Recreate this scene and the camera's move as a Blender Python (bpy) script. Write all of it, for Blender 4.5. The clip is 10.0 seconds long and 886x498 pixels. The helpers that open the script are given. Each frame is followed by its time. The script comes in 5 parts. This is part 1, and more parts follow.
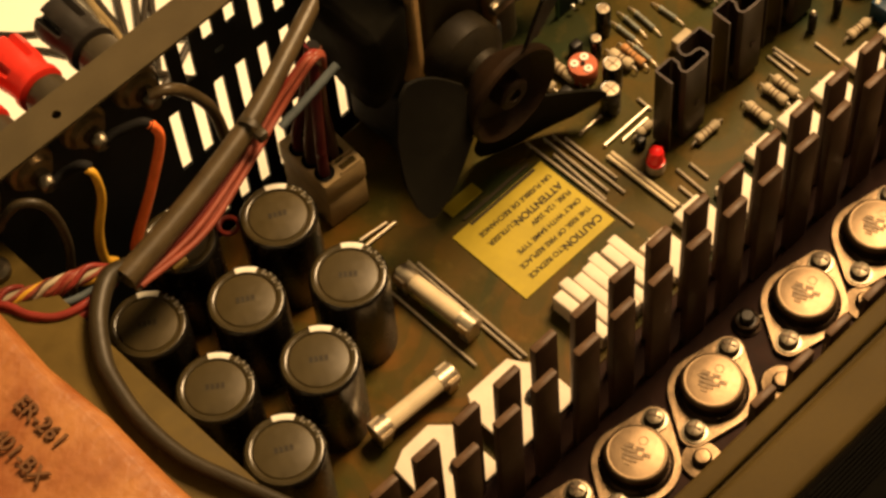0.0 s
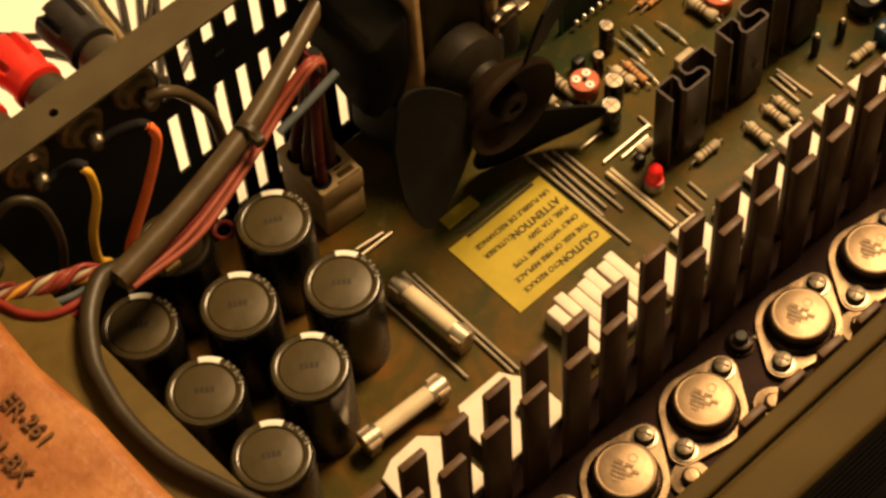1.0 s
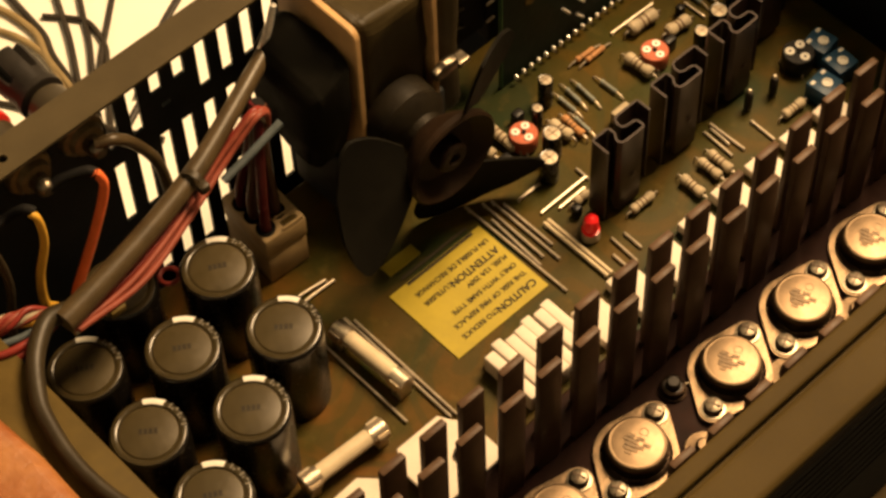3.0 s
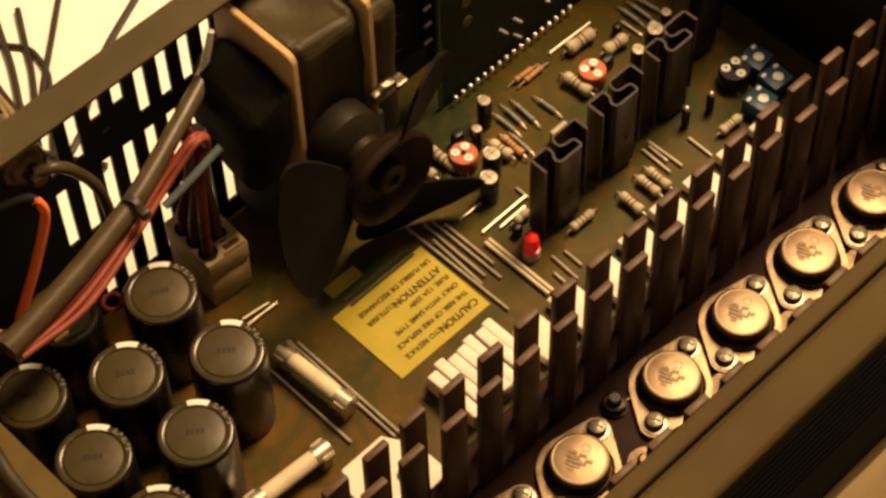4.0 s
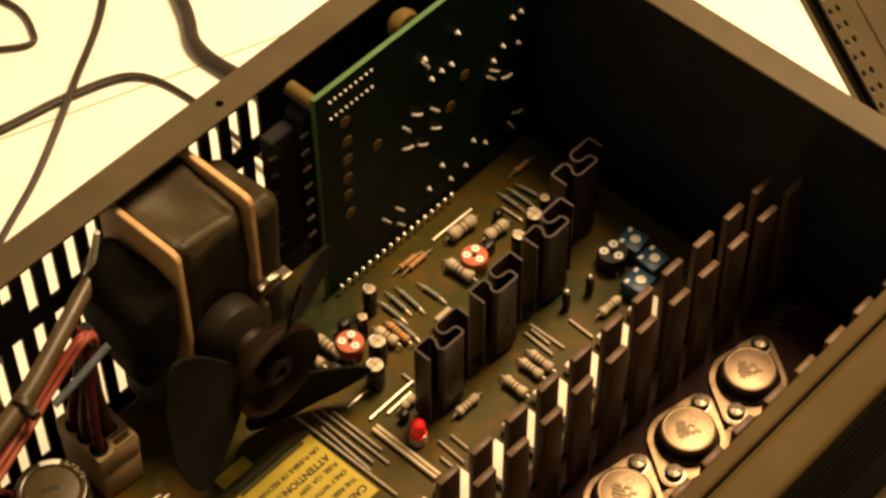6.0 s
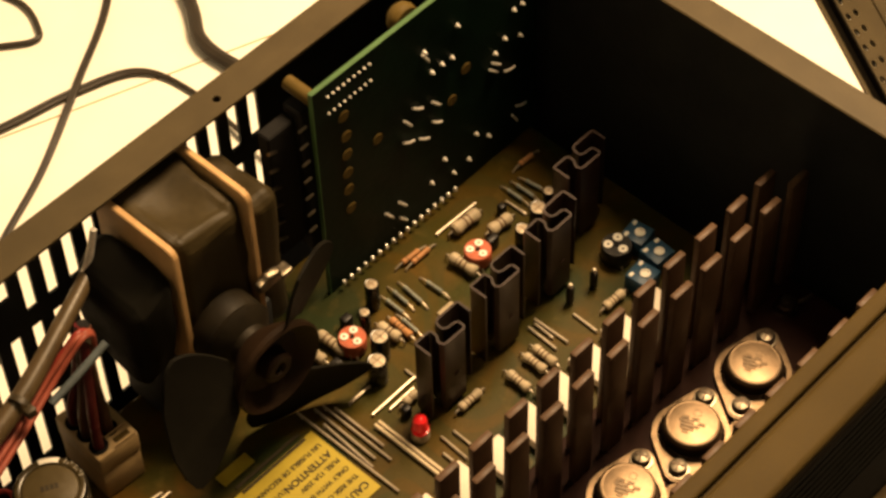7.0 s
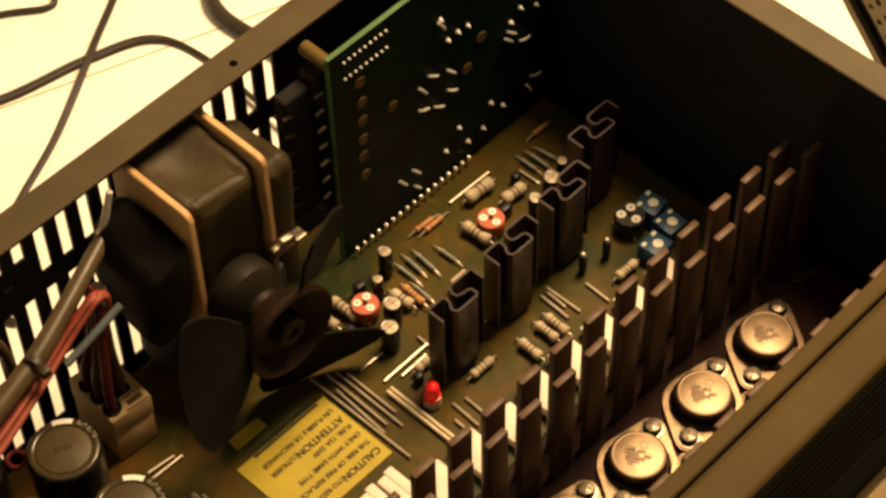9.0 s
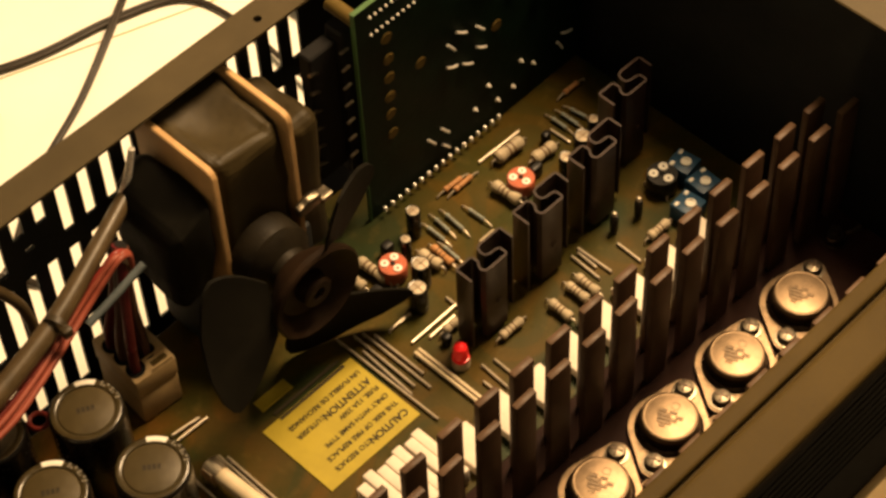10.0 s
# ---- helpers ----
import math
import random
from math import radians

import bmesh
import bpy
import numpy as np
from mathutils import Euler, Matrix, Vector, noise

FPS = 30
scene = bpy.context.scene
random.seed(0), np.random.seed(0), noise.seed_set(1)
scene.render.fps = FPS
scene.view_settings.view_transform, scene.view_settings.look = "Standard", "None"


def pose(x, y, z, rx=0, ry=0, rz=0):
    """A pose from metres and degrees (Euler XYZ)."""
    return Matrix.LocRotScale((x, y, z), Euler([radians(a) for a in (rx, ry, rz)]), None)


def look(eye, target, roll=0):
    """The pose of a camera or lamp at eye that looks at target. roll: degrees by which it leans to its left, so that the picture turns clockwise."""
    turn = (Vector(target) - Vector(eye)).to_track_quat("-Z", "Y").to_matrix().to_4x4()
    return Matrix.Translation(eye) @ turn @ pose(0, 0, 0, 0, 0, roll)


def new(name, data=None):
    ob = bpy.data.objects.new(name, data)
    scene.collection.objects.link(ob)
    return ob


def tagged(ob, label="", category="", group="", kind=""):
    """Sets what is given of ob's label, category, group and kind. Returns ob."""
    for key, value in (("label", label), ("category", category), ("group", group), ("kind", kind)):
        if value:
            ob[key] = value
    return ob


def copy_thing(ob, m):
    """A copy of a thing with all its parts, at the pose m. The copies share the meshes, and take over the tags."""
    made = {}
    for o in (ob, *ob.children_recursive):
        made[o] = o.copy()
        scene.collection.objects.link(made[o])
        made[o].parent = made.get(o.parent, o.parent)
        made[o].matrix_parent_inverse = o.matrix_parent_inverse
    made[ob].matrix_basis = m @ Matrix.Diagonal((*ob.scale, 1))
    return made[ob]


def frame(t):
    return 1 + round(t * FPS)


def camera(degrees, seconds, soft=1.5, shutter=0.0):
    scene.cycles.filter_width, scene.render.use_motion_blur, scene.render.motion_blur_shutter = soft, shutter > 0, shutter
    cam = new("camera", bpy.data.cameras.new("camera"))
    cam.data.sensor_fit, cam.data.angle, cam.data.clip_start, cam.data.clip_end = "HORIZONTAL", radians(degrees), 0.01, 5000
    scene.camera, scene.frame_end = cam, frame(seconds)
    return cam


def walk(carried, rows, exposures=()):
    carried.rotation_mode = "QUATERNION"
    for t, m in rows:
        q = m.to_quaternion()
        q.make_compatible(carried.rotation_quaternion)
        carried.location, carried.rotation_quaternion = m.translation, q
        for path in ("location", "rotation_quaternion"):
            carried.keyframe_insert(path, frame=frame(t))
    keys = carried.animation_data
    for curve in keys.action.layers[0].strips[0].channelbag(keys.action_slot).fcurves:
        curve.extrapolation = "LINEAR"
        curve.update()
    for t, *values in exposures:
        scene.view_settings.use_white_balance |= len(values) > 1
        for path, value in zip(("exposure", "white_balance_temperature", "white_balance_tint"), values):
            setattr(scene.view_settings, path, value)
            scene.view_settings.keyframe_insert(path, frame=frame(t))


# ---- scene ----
cam = camera(22.506, 10.0, soft=2.9)
PATH = [
    (0, (-0.3766, -0.1972, 0.5973), (-0.1585, 0.0693, 0.0461), -6.20),
    (0.5, (-0.3761, -0.2027, 0.5971), (-0.1609, 0.0703, 0.0479), -5.39),
    (1, (-0.3750, -0.2028, 0.5933), (-0.1549, 0.0707, 0.0462), -4.92),
    (1.5, (-0.3811, -0.2051, 0.5957), (-0.1542, 0.0665, 0.0505), -3.44),
    (2, (-0.3837, -0.2044, 0.5990), (-0.1529, 0.0733, 0.0586), -3.94),
    (2.5, (-0.3796, -0.2033, 0.5995), (-0.1550, 0.0730, 0.0557), -3.60),
    (3, (-0.3806, -0.2157, 0.6043), (-0.1399, 0.0596, 0.0669), -2.62),
    (3.2, (-0.3812, -0.2192, 0.6063), (-0.1330, 0.0518, 0.0702), -2.27),
    (4.3, (-0.3764, -0.2229, 0.6099), (-0.1220, 0.0473, 0.0762), -1.87),
    (4.5, (-0.3762, -0.2243, 0.6097), (-0.1148, 0.0451, 0.0790), -1.04),
    (5, (-0.3749, -0.2212, 0.6254), (-0.0873, 0.0494, 0.1091), 0.84),
    (5.5, (-0.3729, -0.2211, 0.6313), (-0.0794, 0.0535, 0.1204), 0.07),
    (5.7, (-0.3728, -0.2239, 0.6311), (-0.0778, 0.0506, 0.1212), -0.24),
    (6.8, (-0.3606, -0.2357, 0.6257), (-0.0718, 0.0490, 0.1178), -2.01),
    (7, (-0.3602, -0.2350, 0.6258), (-0.0734, 0.0483, 0.1159), -2.09),
    (7.5, (-0.3653, -0.2354, 0.6262), (-0.0746, 0.0457, 0.1174), -1.42),
    (8, (-0.3657, -0.2351, 0.6248), (-0.0781, 0.0491, 0.1158), -1.48),
    (8.5, (-0.3668, -0.2348, 0.6223), (-0.0828, 0.0434, 0.1080), -1.14),
    (9, (-0.3662, -0.2361, 0.6243), (-0.0832, 0.0453, 0.1112), -1.58),
    (9.5, (-0.3639, -0.2371, 0.6179), (-0.0857, 0.0454, 0.1029), -2.29),
    (10, (-0.3611, -0.2372, 0.6115), (-0.0908, 0.0492, 0.0944), -3.09),
]
walk(cam, [(t, look(eye, target, roll)) for t, eye, target, roll in PATH],
     [(0, 0, 6600, 10), (1.5, 0, 6350, 10), (2.5, 0, 6180, 10), (4.5, 0, 6060, 10), (7.5, 0, 5980, 10), (9, 0, 5980, 10), (10, 0, 6050, 10)])

# ---- world and light ----
world = bpy.data.worlds.new("room")
scene.world = world
world.use_nodes = True
world.node_tree.nodes["Background"].inputs[0].default_value = (1.0, 0.60, 0.28, 1)
world.node_tree.nodes["Background"].inputs[1].default_value = 0.18


def lamp(name, eye, target, watts, size, colour):
    data = bpy.data.lights.new(name, "AREA")
    data.shape, data.size, data.energy, data.color = "DISK", size, watts, colour
    ob = new(name, data)
    ob.matrix_world = look(eye, target)
    return ob


lamp("bench_lamp", (0.288, 0.108, 0.70), (-0.04, 0.09, 0.0), 17.6, 0.30, (1.0, 0.645, 0.32))


# ---- materials ----
def mat(name, colour, rough=0.5, metal=0.0, vary=0.25, scale=150, bump=0.05, tint=None, spec=0.22, coat=0.0, rand=0.0, fine=6, dull=0.6):
    """Procedural surface: base colour with variation at two scales, relief and uneven gloss. dull: factor on the
    colours; below 1 it puts the dim light inside the chassis into them.
    """
    colour = tuple(c * dull for c in colour)
    tint = tuple(c * dull for c in tint) if tint else None
    m = bpy.data.materials.new(name)
    m.use_nodes = True
    nt = m.node_tree
    n, l = nt.nodes, nt.links
    b = n["Principled BSDF"]
    tc = n.new("ShaderNodeTexCoord")
    big = n.new("ShaderNodeTexNoise")
    big.inputs["Scale"].default_value, big.inputs["Detail"].default_value = scale, 4
    small = n.new("ShaderNodeTexNoise")
    small.inputs["Scale"].default_value, small.inputs["Detail"].default_value = scale * fine, 6
    l.new(tc.outputs["Object"], big.inputs["Vector"])
    l.new(tc.outputs["Object"], small.inputs["Vector"])
    ramp = n.new("ShaderNodeValToRGB")
    lo = tint if tint else tuple(c * (1 - vary) for c in colour)
    ramp.color_ramp.elements[0].position, ramp.color_ramp.elements[0].color = 0.35, (*lo, 1)
    ramp.color_ramp.elements[1].position, ramp.color_ramp.elements[1].color = 0.65, (*colour, 1)
    l.new(big.outputs["Fac"], ramp.inputs["Fac"])
    mul = n.new("ShaderNodeMixRGB")
    mul.blend_type, mul.inputs["Fac"].default_value = "MULTIPLY", vary
    l.new(ramp.outputs["Color"], mul.inputs[1])
    l.new(small.outputs["Fac"], mul.inputs[2])
    out = mul.outputs["Color"]
    if rand:
        info = n.new("ShaderNodeObjectInfo")
        hsv = n.new("ShaderNodeHueSaturation")
        mr = n.new("ShaderNodeMapRange")
        mr.inputs["To Min"].default_value, mr.inputs["To Max"].default_value = 1 - rand, 1 + rand
        l.new(info.outputs["Random"], mr.inputs["Value"])
        l.new(mr.outputs["Result"], hsv.inputs["Value"])
        l.new(out, hsv.inputs["Color"])
        out = hsv.outputs["Color"]
    l.new(out, b.inputs["Base Color"])
    mr = n.new("ShaderNodeMapRange")
    mr.inputs["To Min"].default_value, mr.inputs["To Max"].default_value = max(rough - 0.12, 0.03), min(rough + 0.12, 1)
    l.new(small.outputs["Fac"], mr.inputs["Value"])
    l.new(mr.outputs["Result"], b.inputs["Roughness"])
    b.inputs["Metallic"].default_value = metal
    b.inputs["Specular IOR Level"].default_value = spec
    b.inputs["Coat Weight"].default_value = coat
    bp = n.new("ShaderNodeBump")
    bp.inputs["Strength"].default_value, bp.inputs["Distance"].default_value = bump, 0.001
    l.new(small.outputs["Fac"], bp.inputs["Height"])
    l.new(bp.outputs["Normal"], b.inputs["Normal"])
    return m


M = {}
M["table"] = mat("table_paper", (0.82, 0.78, 0.68), 0.7, vary=0.06, scale=12, bump=0.02, dull=1)
M["chassis"] = mat("chassis_paint", (0.084, 0.063, 0.029), 0.5, vary=0.2, scale=60, bump=0.03, fine=20, dull=0.74, spec=0.12)
M["black"] = mat("black_paint", (0.0105, 0.0115, 0.0115), 0.6, vary=0.3, scale=60, bump=0.1, dull=2.0, spec=0.15)
M["front"] = mat("front_panel_paint", (0.125, 0.084, 0.025), 0.6, vary=0.22, scale=30, bump=0.008, fine=30, dull=0.5, spec=0.05)
M["trim"] = mat("champagne_trim", (0.62, 0.43, 0.20), 0.5, vary=0.10, scale=60, bump=0.02, dull=1)
M["rib"] = mat("ribbed_black", (0.012, 0.0095, 0.006), 0.85, vary=0.3, scale=80, dull=0.4, spec=0.02)
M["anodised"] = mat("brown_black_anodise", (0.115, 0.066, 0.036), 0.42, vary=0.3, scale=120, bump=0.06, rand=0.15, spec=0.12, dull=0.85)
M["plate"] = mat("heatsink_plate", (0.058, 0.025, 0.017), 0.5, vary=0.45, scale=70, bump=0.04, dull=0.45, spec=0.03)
M["hs"] = mat("small_heatsink", (0.054, 0.029, 0.020), 0.35, vary=0.35, scale=150, bump=0.05, rand=0.15, spec=0.22)
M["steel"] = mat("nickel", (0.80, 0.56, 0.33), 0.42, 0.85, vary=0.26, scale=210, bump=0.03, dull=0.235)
M["flange"] = mat("nickel_flange", (0.78, 0.55, 0.33), 0.38, 1.0, vary=0.5, scale=140, bump=0.12, dull=0.22)
M["screw"] = mat("screw_zinc", (0.45, 0.38, 0.27), 0.35, 1.0, vary=0.3, scale=300, bump=0.05, dull=0.5)
M["wire"] = mat("tinned_wire", (0.80, 0.69, 0.53), 0.40, 0.6, vary=0.25, scale=200, dull=0.75)
M["ink"] = mat("grey_ink", (0.40, 0.27, 0.14), 0.5, vary=0.6, scale=500, dull=0.9)
M["sleeve"] = mat("cap_sleeve", (0.016, 0.013, 0.009), 0.24, vary=0.3, scale=80, bump=0.01, spec=0.40)
M["captop"] = mat("cap_top", (0.104, 0.076, 0.027), 0.34, vary=0.30, scale=70, bump=0.006, spec=0.30)
M["caprim"] = mat("cap_rim", (0.066, 0.049, 0.019), 0.22, vary=0.2, scale=80, bump=0.006, spec=0.35)
M["white"] = mat("white_print", (0.72, 0.69, 0.6), 0.5, vary=0.12, scale=400, dull=1)
M["label"] = mat("yellow_label", (0.43, 0.335, 0.014), 0.5, vary=0.14, scale=90, bump=0.03, dull=0.8)
M["print"] = mat("black_print", (0.05, 0.035, 0.01), 0.6, vary=0.2, scale=800)
M["ceramic"] = mat("white_ceramic", (0.66, 0.58, 0.47), 0.6, vary=0.1, scale=150, bump=0.1, dull=1)
M["paper"] = mat("orange_paper", (0.40, 0.125, 0.030), 0.45, vary=0.3, scale=55, bump=0.35, tint=(0.62, 0.26, 0.075), fine=6, spec=0.35)
M["olive"] = mat("olive_metal", (0.175, 0.118, 0.028), 0.55, vary=0.3, scale=50, bump=0.08, spec=0.08)
M["rubber"] = mat("black_rubber", (0.055, 0.042, 0.027), 0.45, vary=0.25, scale=120, bump=0.05)
M["tube"] = mat("olive_sleeving", (0.120, 0.082, 0.036), 0.38, vary=0.3, scale=120, bump=0.03, spec=0.28)
M["brass"] = mat("dull_brass", (0.55, 0.38, 0.18), 0.4, 0.7, vary=0.3, scale=300)
M["tancable"] = mat("tan_cable_jacket", (0.30, 0.22, 0.10), 0.4, vary=0.25, scale=120, bump=0.03, dull=1)
M["faint"] = mat("faint_print", (0.42, 0.38, 0.30), 0.5, vary=0.5, scale=900, dull=0.65)
M["tape"] = mat("black_tape", (0.080, 0.058, 0.021), 0.5, vary=0.4, scale=45, bump=0.06, fine=10, spec=0.12)
M["bobbin"] = mat("tan_bobbin", (0.58, 0.36, 0.15), 0.55, vary=0.25, scale=90, bump=0.1, dull=0.9)
M["fan"] = mat("fan_plastic", (0.027, 0.024, 0.016), 0.65, vary=0.4, scale=60, bump=0.08, dull=0.33, spec=0.05)
M["fanhub"] = mat("fan_hub", (0.060, 0.032, 0.014), 0.55, vary=0.4, scale=90, bump=0.08, dull=0.38, spec=0.10)
M["card"] = mat("green_mask", (0.009, 0.026, 0.013), 0.45, vary=0.5, scale=60, bump=0.08, spec=0.10)
M["cardedge"] = mat("green_edge", (0.10, 0.21, 0.07), 0.5, vary=0.2, scale=200)
M["red"] = mat("red_plastic", (0.75, 0.035, 0.02), 0.35, vary=0.15, scale=150, dull=0.8)
M["knobblack"] = mat("knob_black", (0.030, 0.024, 0.018), 0.5, vary=0.3, scale=120, spec=0.15)
M["led"] = mat("led_red", (0.95, 0.022, 0.022), 0.3, vary=0.03, scale=150, coat=0.2, dull=1)
M["redcap"] = mat("orange_red", (0.60, 0.145, 0.06), 0.5, vary=0.25, scale=300, dull=0.7)
M["resistor"] = mat("resistor_body", (0.52, 0.43, 0.28), 0.5, vary=0.25, scale=300, rand=0.12, dull=0.8)
M["resistor_orange"] = mat("resistor_orange_body", (0.55, 0.27, 0.10), 0.5, vary=0.2, scale=300, dull=0.75)
M["bluegrey"] = mat("resistor_blue", (0.38, 0.42, 0.37), 0.45, vary=0.25, scale=300, rand=0.15)
M["band"] = mat("resistor_band", (0.22, 0.13, 0.06), 0.5, vary=0.3, scale=500)
M["blue"] = mat("blue_plastic", (0.032, 0.10, 0.19), 0.4, vary=0.2, scale=200)
M["darkpart"] = mat("dark_epoxy", (0.02, 0.018, 0.016), 0.35, vary=0.3, scale=200)
M["nylon"] = mat("nylon", (0.56, 0.40, 0.19), 0.5, vary=0.2, scale=150, dull=0.80)
M["fuse"] = mat("fuse_ceramic", (0.72, 0.60, 0.40), 0.35, vary=0.12, scale=150, dull=0.8)
M["orange"] = mat("wire_orange", (0.92, 0.19, 0.05), 0.4, vary=0.15, scale=200, dull=1)
M["yellow"] = mat("wire_yellow", (0.72, 0.40, 0.04), 0.4, vary=0.15, scale=200, dull=0.85)
M["pink"] = mat("wire_pink", (0.40, 0.095, 0.055), 0.45, vary=0.2, scale=200)
M["redwire"] = mat("wire_red", (0.38, 0.050, 0.034), 0.4, vary=0.25, scale=200)
M["maroon"] = mat("wire_maroon", (0.16, 0.018, 0.022), 0.4, vary=0.25, scale=200)
M["bluewire"] = mat("wire_blue", (0.16, 0.19, 0.20), 0.4, vary=0.2, scale=200)
M["whitewire"] = mat("wire_white", (0.66, 0.55, 0.38), 0.45, vary=0.2, scale=200)
M["brown"] = mat("wire_brown", (0.12, 0.05, 0.03), 0.4, vary=0.2, scale=200)
# unseen room: pale, cool tones picked to lift and cool the shadows
M["wall"] = mat("wall_fill_bounce", (0.80, 0.87, 0.90), 0.8, vary=0.06, scale=6, bump=0.05, dull=1)
M["ceiling"] = mat("ceiling_fill_bounce", (0.88, 0.90, 0.90), 0.8, vary=0.06, scale=5, bump=0.03, dull=1)
M["floor"] = mat("floor_boards", (0.46, 0.36, 0.26), 0.5, vary=0.3, scale=4, bump=0.05, dull=1)
M["oak"] = mat("bench_wood", (0.36, 0.23, 0.12), 0.5, vary=0.3, scale=14, bump=0.05, dull=1)
M["stamp"] = mat("stamped_mark", (0.034, 0.026, 0.014), 0.45, vary=0.5, scale=900, dull=1)
M["textink"] = mat("brown_text", (0.15, 0.065, 0.022), 0.6, vary=0.3, scale=500, dull=1)
M["capmetal"] = mat("plated_cap", (0.88, 0.76, 0.58), 0.34, 0.9, vary=0.2, scale=300, bump=0.04, dull=0.9)
M["smalltop"] = mat("small_cap_top", (0.80, 0.68, 0.50), 0.38, 0.9, vary=0.2, scale=300, bump=0.04, dull=0.42)
M["bell"] = mat("dark_bell_steel", (0.060, 0.046, 0.024), 0.55, 0.2, vary=0.4, scale=90, bump=0.06, dull=0.28, spec=0.12)
M["solder"] = mat("bright_solder", (0.95, 0.90, 0.80), 0.28, 0.45, vary=0.15, scale=400, bump=0.05, dull=1)
M["shrink"] = mat("heat_shrink", (0.060, 0.044, 0.020), 0.45, vary=0.3, scale=90, bump=0.06, spec=0.25)
# dark surroundings that the shiny can wall would mirror, put into the colour
M["canwall"] = mat("can_wall_dark_reflection", (0.16, 0.10, 0.06), 0.3, 0.8, vary=0.4, scale=120, dull=0.25)
M["dark"] = mat("hole_dark", (0.006, 0.005, 0.004), 0.8, vary=0.2, scale=200)


def pcb_material():
    """Lacquered laminate: olive and amber blotches, dark green patches, and curved copper tracks showing through."""
    m = mat("pcb_laminate", (0.106, 0.070, 0.006), 0.36, vary=0.42, scale=34, bump=0.05, tint=(0.046, 0.050, 0.005), fine=22, dull=0.66, spec=0.07)
    n, l = m.node_tree.nodes, m.node_tree.links
    b = n["Principled BSDF"]
    old = b.inputs["Base Color"].links[0].from_socket
    tc = n.new("ShaderNodeTexCoord")

    def field(scale, detail, low, high, warp=0.0):
        """Noise cut to 0..1 between two levels."""
        nz = n.new("ShaderNodeTexNoise")
        nz.inputs["Scale"].default_value, nz.inputs["Detail"].default_value = scale, detail
        nz.inputs["Distortion"].default_value = warp
        l.new(tc.outputs["Object"], nz.inputs["Vector"])
        r = n.new("ShaderNodeMapRange")
        r.inputs["From Min"].default_value, r.inputs["From Max"].default_value = low, high
        l.new(nz.outputs["Fac"], r.inputs["Value"])
        return nz.outputs["Fac"], r.outputs["Result"]

    def blend(first, fac, colour):
        mx = n.new("ShaderNodeMixRGB")
        mx.inputs[2].default_value = (*colour, 1)
        l.new(first, mx.inputs[1])
        l.new(fac, mx.inputs["Fac"])
        return mx.outputs[0]

    def times(a, k):
        q = n.new("ShaderNodeMath")
        q.operation = "MULTIPLY"
        l.new(a, q.inputs[0])
        if isinstance(k, (int, float)):
            q.inputs[1].default_value = k
        else:
            l.new(k, q.inputs[1])
        return q.outputs[0]

    # the lacquer is amber at the power supply end and greener at the other
    sep = n.new("ShaderNodeSeparateXYZ")
    l.new(tc.outputs["Object"], sep.inputs[0])
    rng = n.new("ShaderNodeMapRange")
    rng.inputs["From Min"].default_value, rng.inputs["From Max"].default_value = -0.165, -0.110
    rng.inputs["To Min"].default_value, rng.inputs["To Max"].default_value = 0.75, 0.25
    l.new(sep.outputs["X"], rng.inputs["Value"])
    amber = times(rng.outputs["Result"], field(48, 3, 0.36, 0.60)[1])
    out = blend(old, amber, (0.120, 0.050, 0.008))
    # tracks: wide curved bands with thin pale gaps
    raw, _ = field(24, 0.4, 0.0, 1.0, 0.3)
    fr = n.new("ShaderNodeMath")
    fr.operation, fr.inputs[1].default_value = "PINGPONG", 1.0
    l.new(times(raw, 15.0), fr.inputs[0])
    band = n.new("ShaderNodeMapRange")
    band.inputs["From Min"].default_value, band.inputs["From Max"].default_value = 0.50, 0.60
    l.new(fr.outputs[0], band.inputs["Value"])
    out = blend(out, times(band.outputs["Result"], 0.38), (0.026, 0.030, 0.007))
    # dark green patches of solder resist
    far = n.new("ShaderNodeMapRange")
    far.inputs["From Min"].default_value, far.inputs["From Max"].default_value = -0.155, -0.120
    far.inputs["To Min"].default_value, far.inputs["To Max"].default_value = 0.15, 0.75
    l.new(sep.outputs["X"], far.inputs["Value"])
    patch = times(field(20, 1.5, 0.52, 0.60)[1], far.outputs["Result"])
    out = blend(out, patch, (0.010, 0.022, 0.008))
    # pale flux stains and dust
    out = blend(out, times(field(150, 5, 0.58, 0.75)[1], 0.30), (0.130, 0.085, 0.020))
    l.new(out, b.inputs["Base Color"])
    return m


M["pcb"] = pcb_material()


# ---- building helpers ----
def part(name, bm, material, parent=None, label="", smooth=True, limit=0.6):
    """Links a bmesh as one mesh object under a thing or part."""
    me = bpy.data.meshes.new(name)
    bm.normal_update()
    if smooth:
        for e in bm.edges:
            e.smooth = len(e.link_faces) == 2 and e.calc_face_angle(3.2) < limit
        for f in bm.faces:
            f.smooth = True
    bm.to_mesh(me)
    bm.free()
    me.materials.append(M[material])
    ob = new(name, me)
    if parent is not None:
        ob.parent = parent
    if label:
        ob["label"] = label
    return ob


def share(name, ob, m, parent):
    """Another object on the mesh of ob."""
    o = new(name, ob.data)
    o.parent = parent
    o.matrix_basis = m
    return o


def thing(name, at, label, category, group="", kind=""):
    e = new(name)
    e.empty_display_size = 0.01
    e.location = at
    return tagged(e, label, category, group, kind)


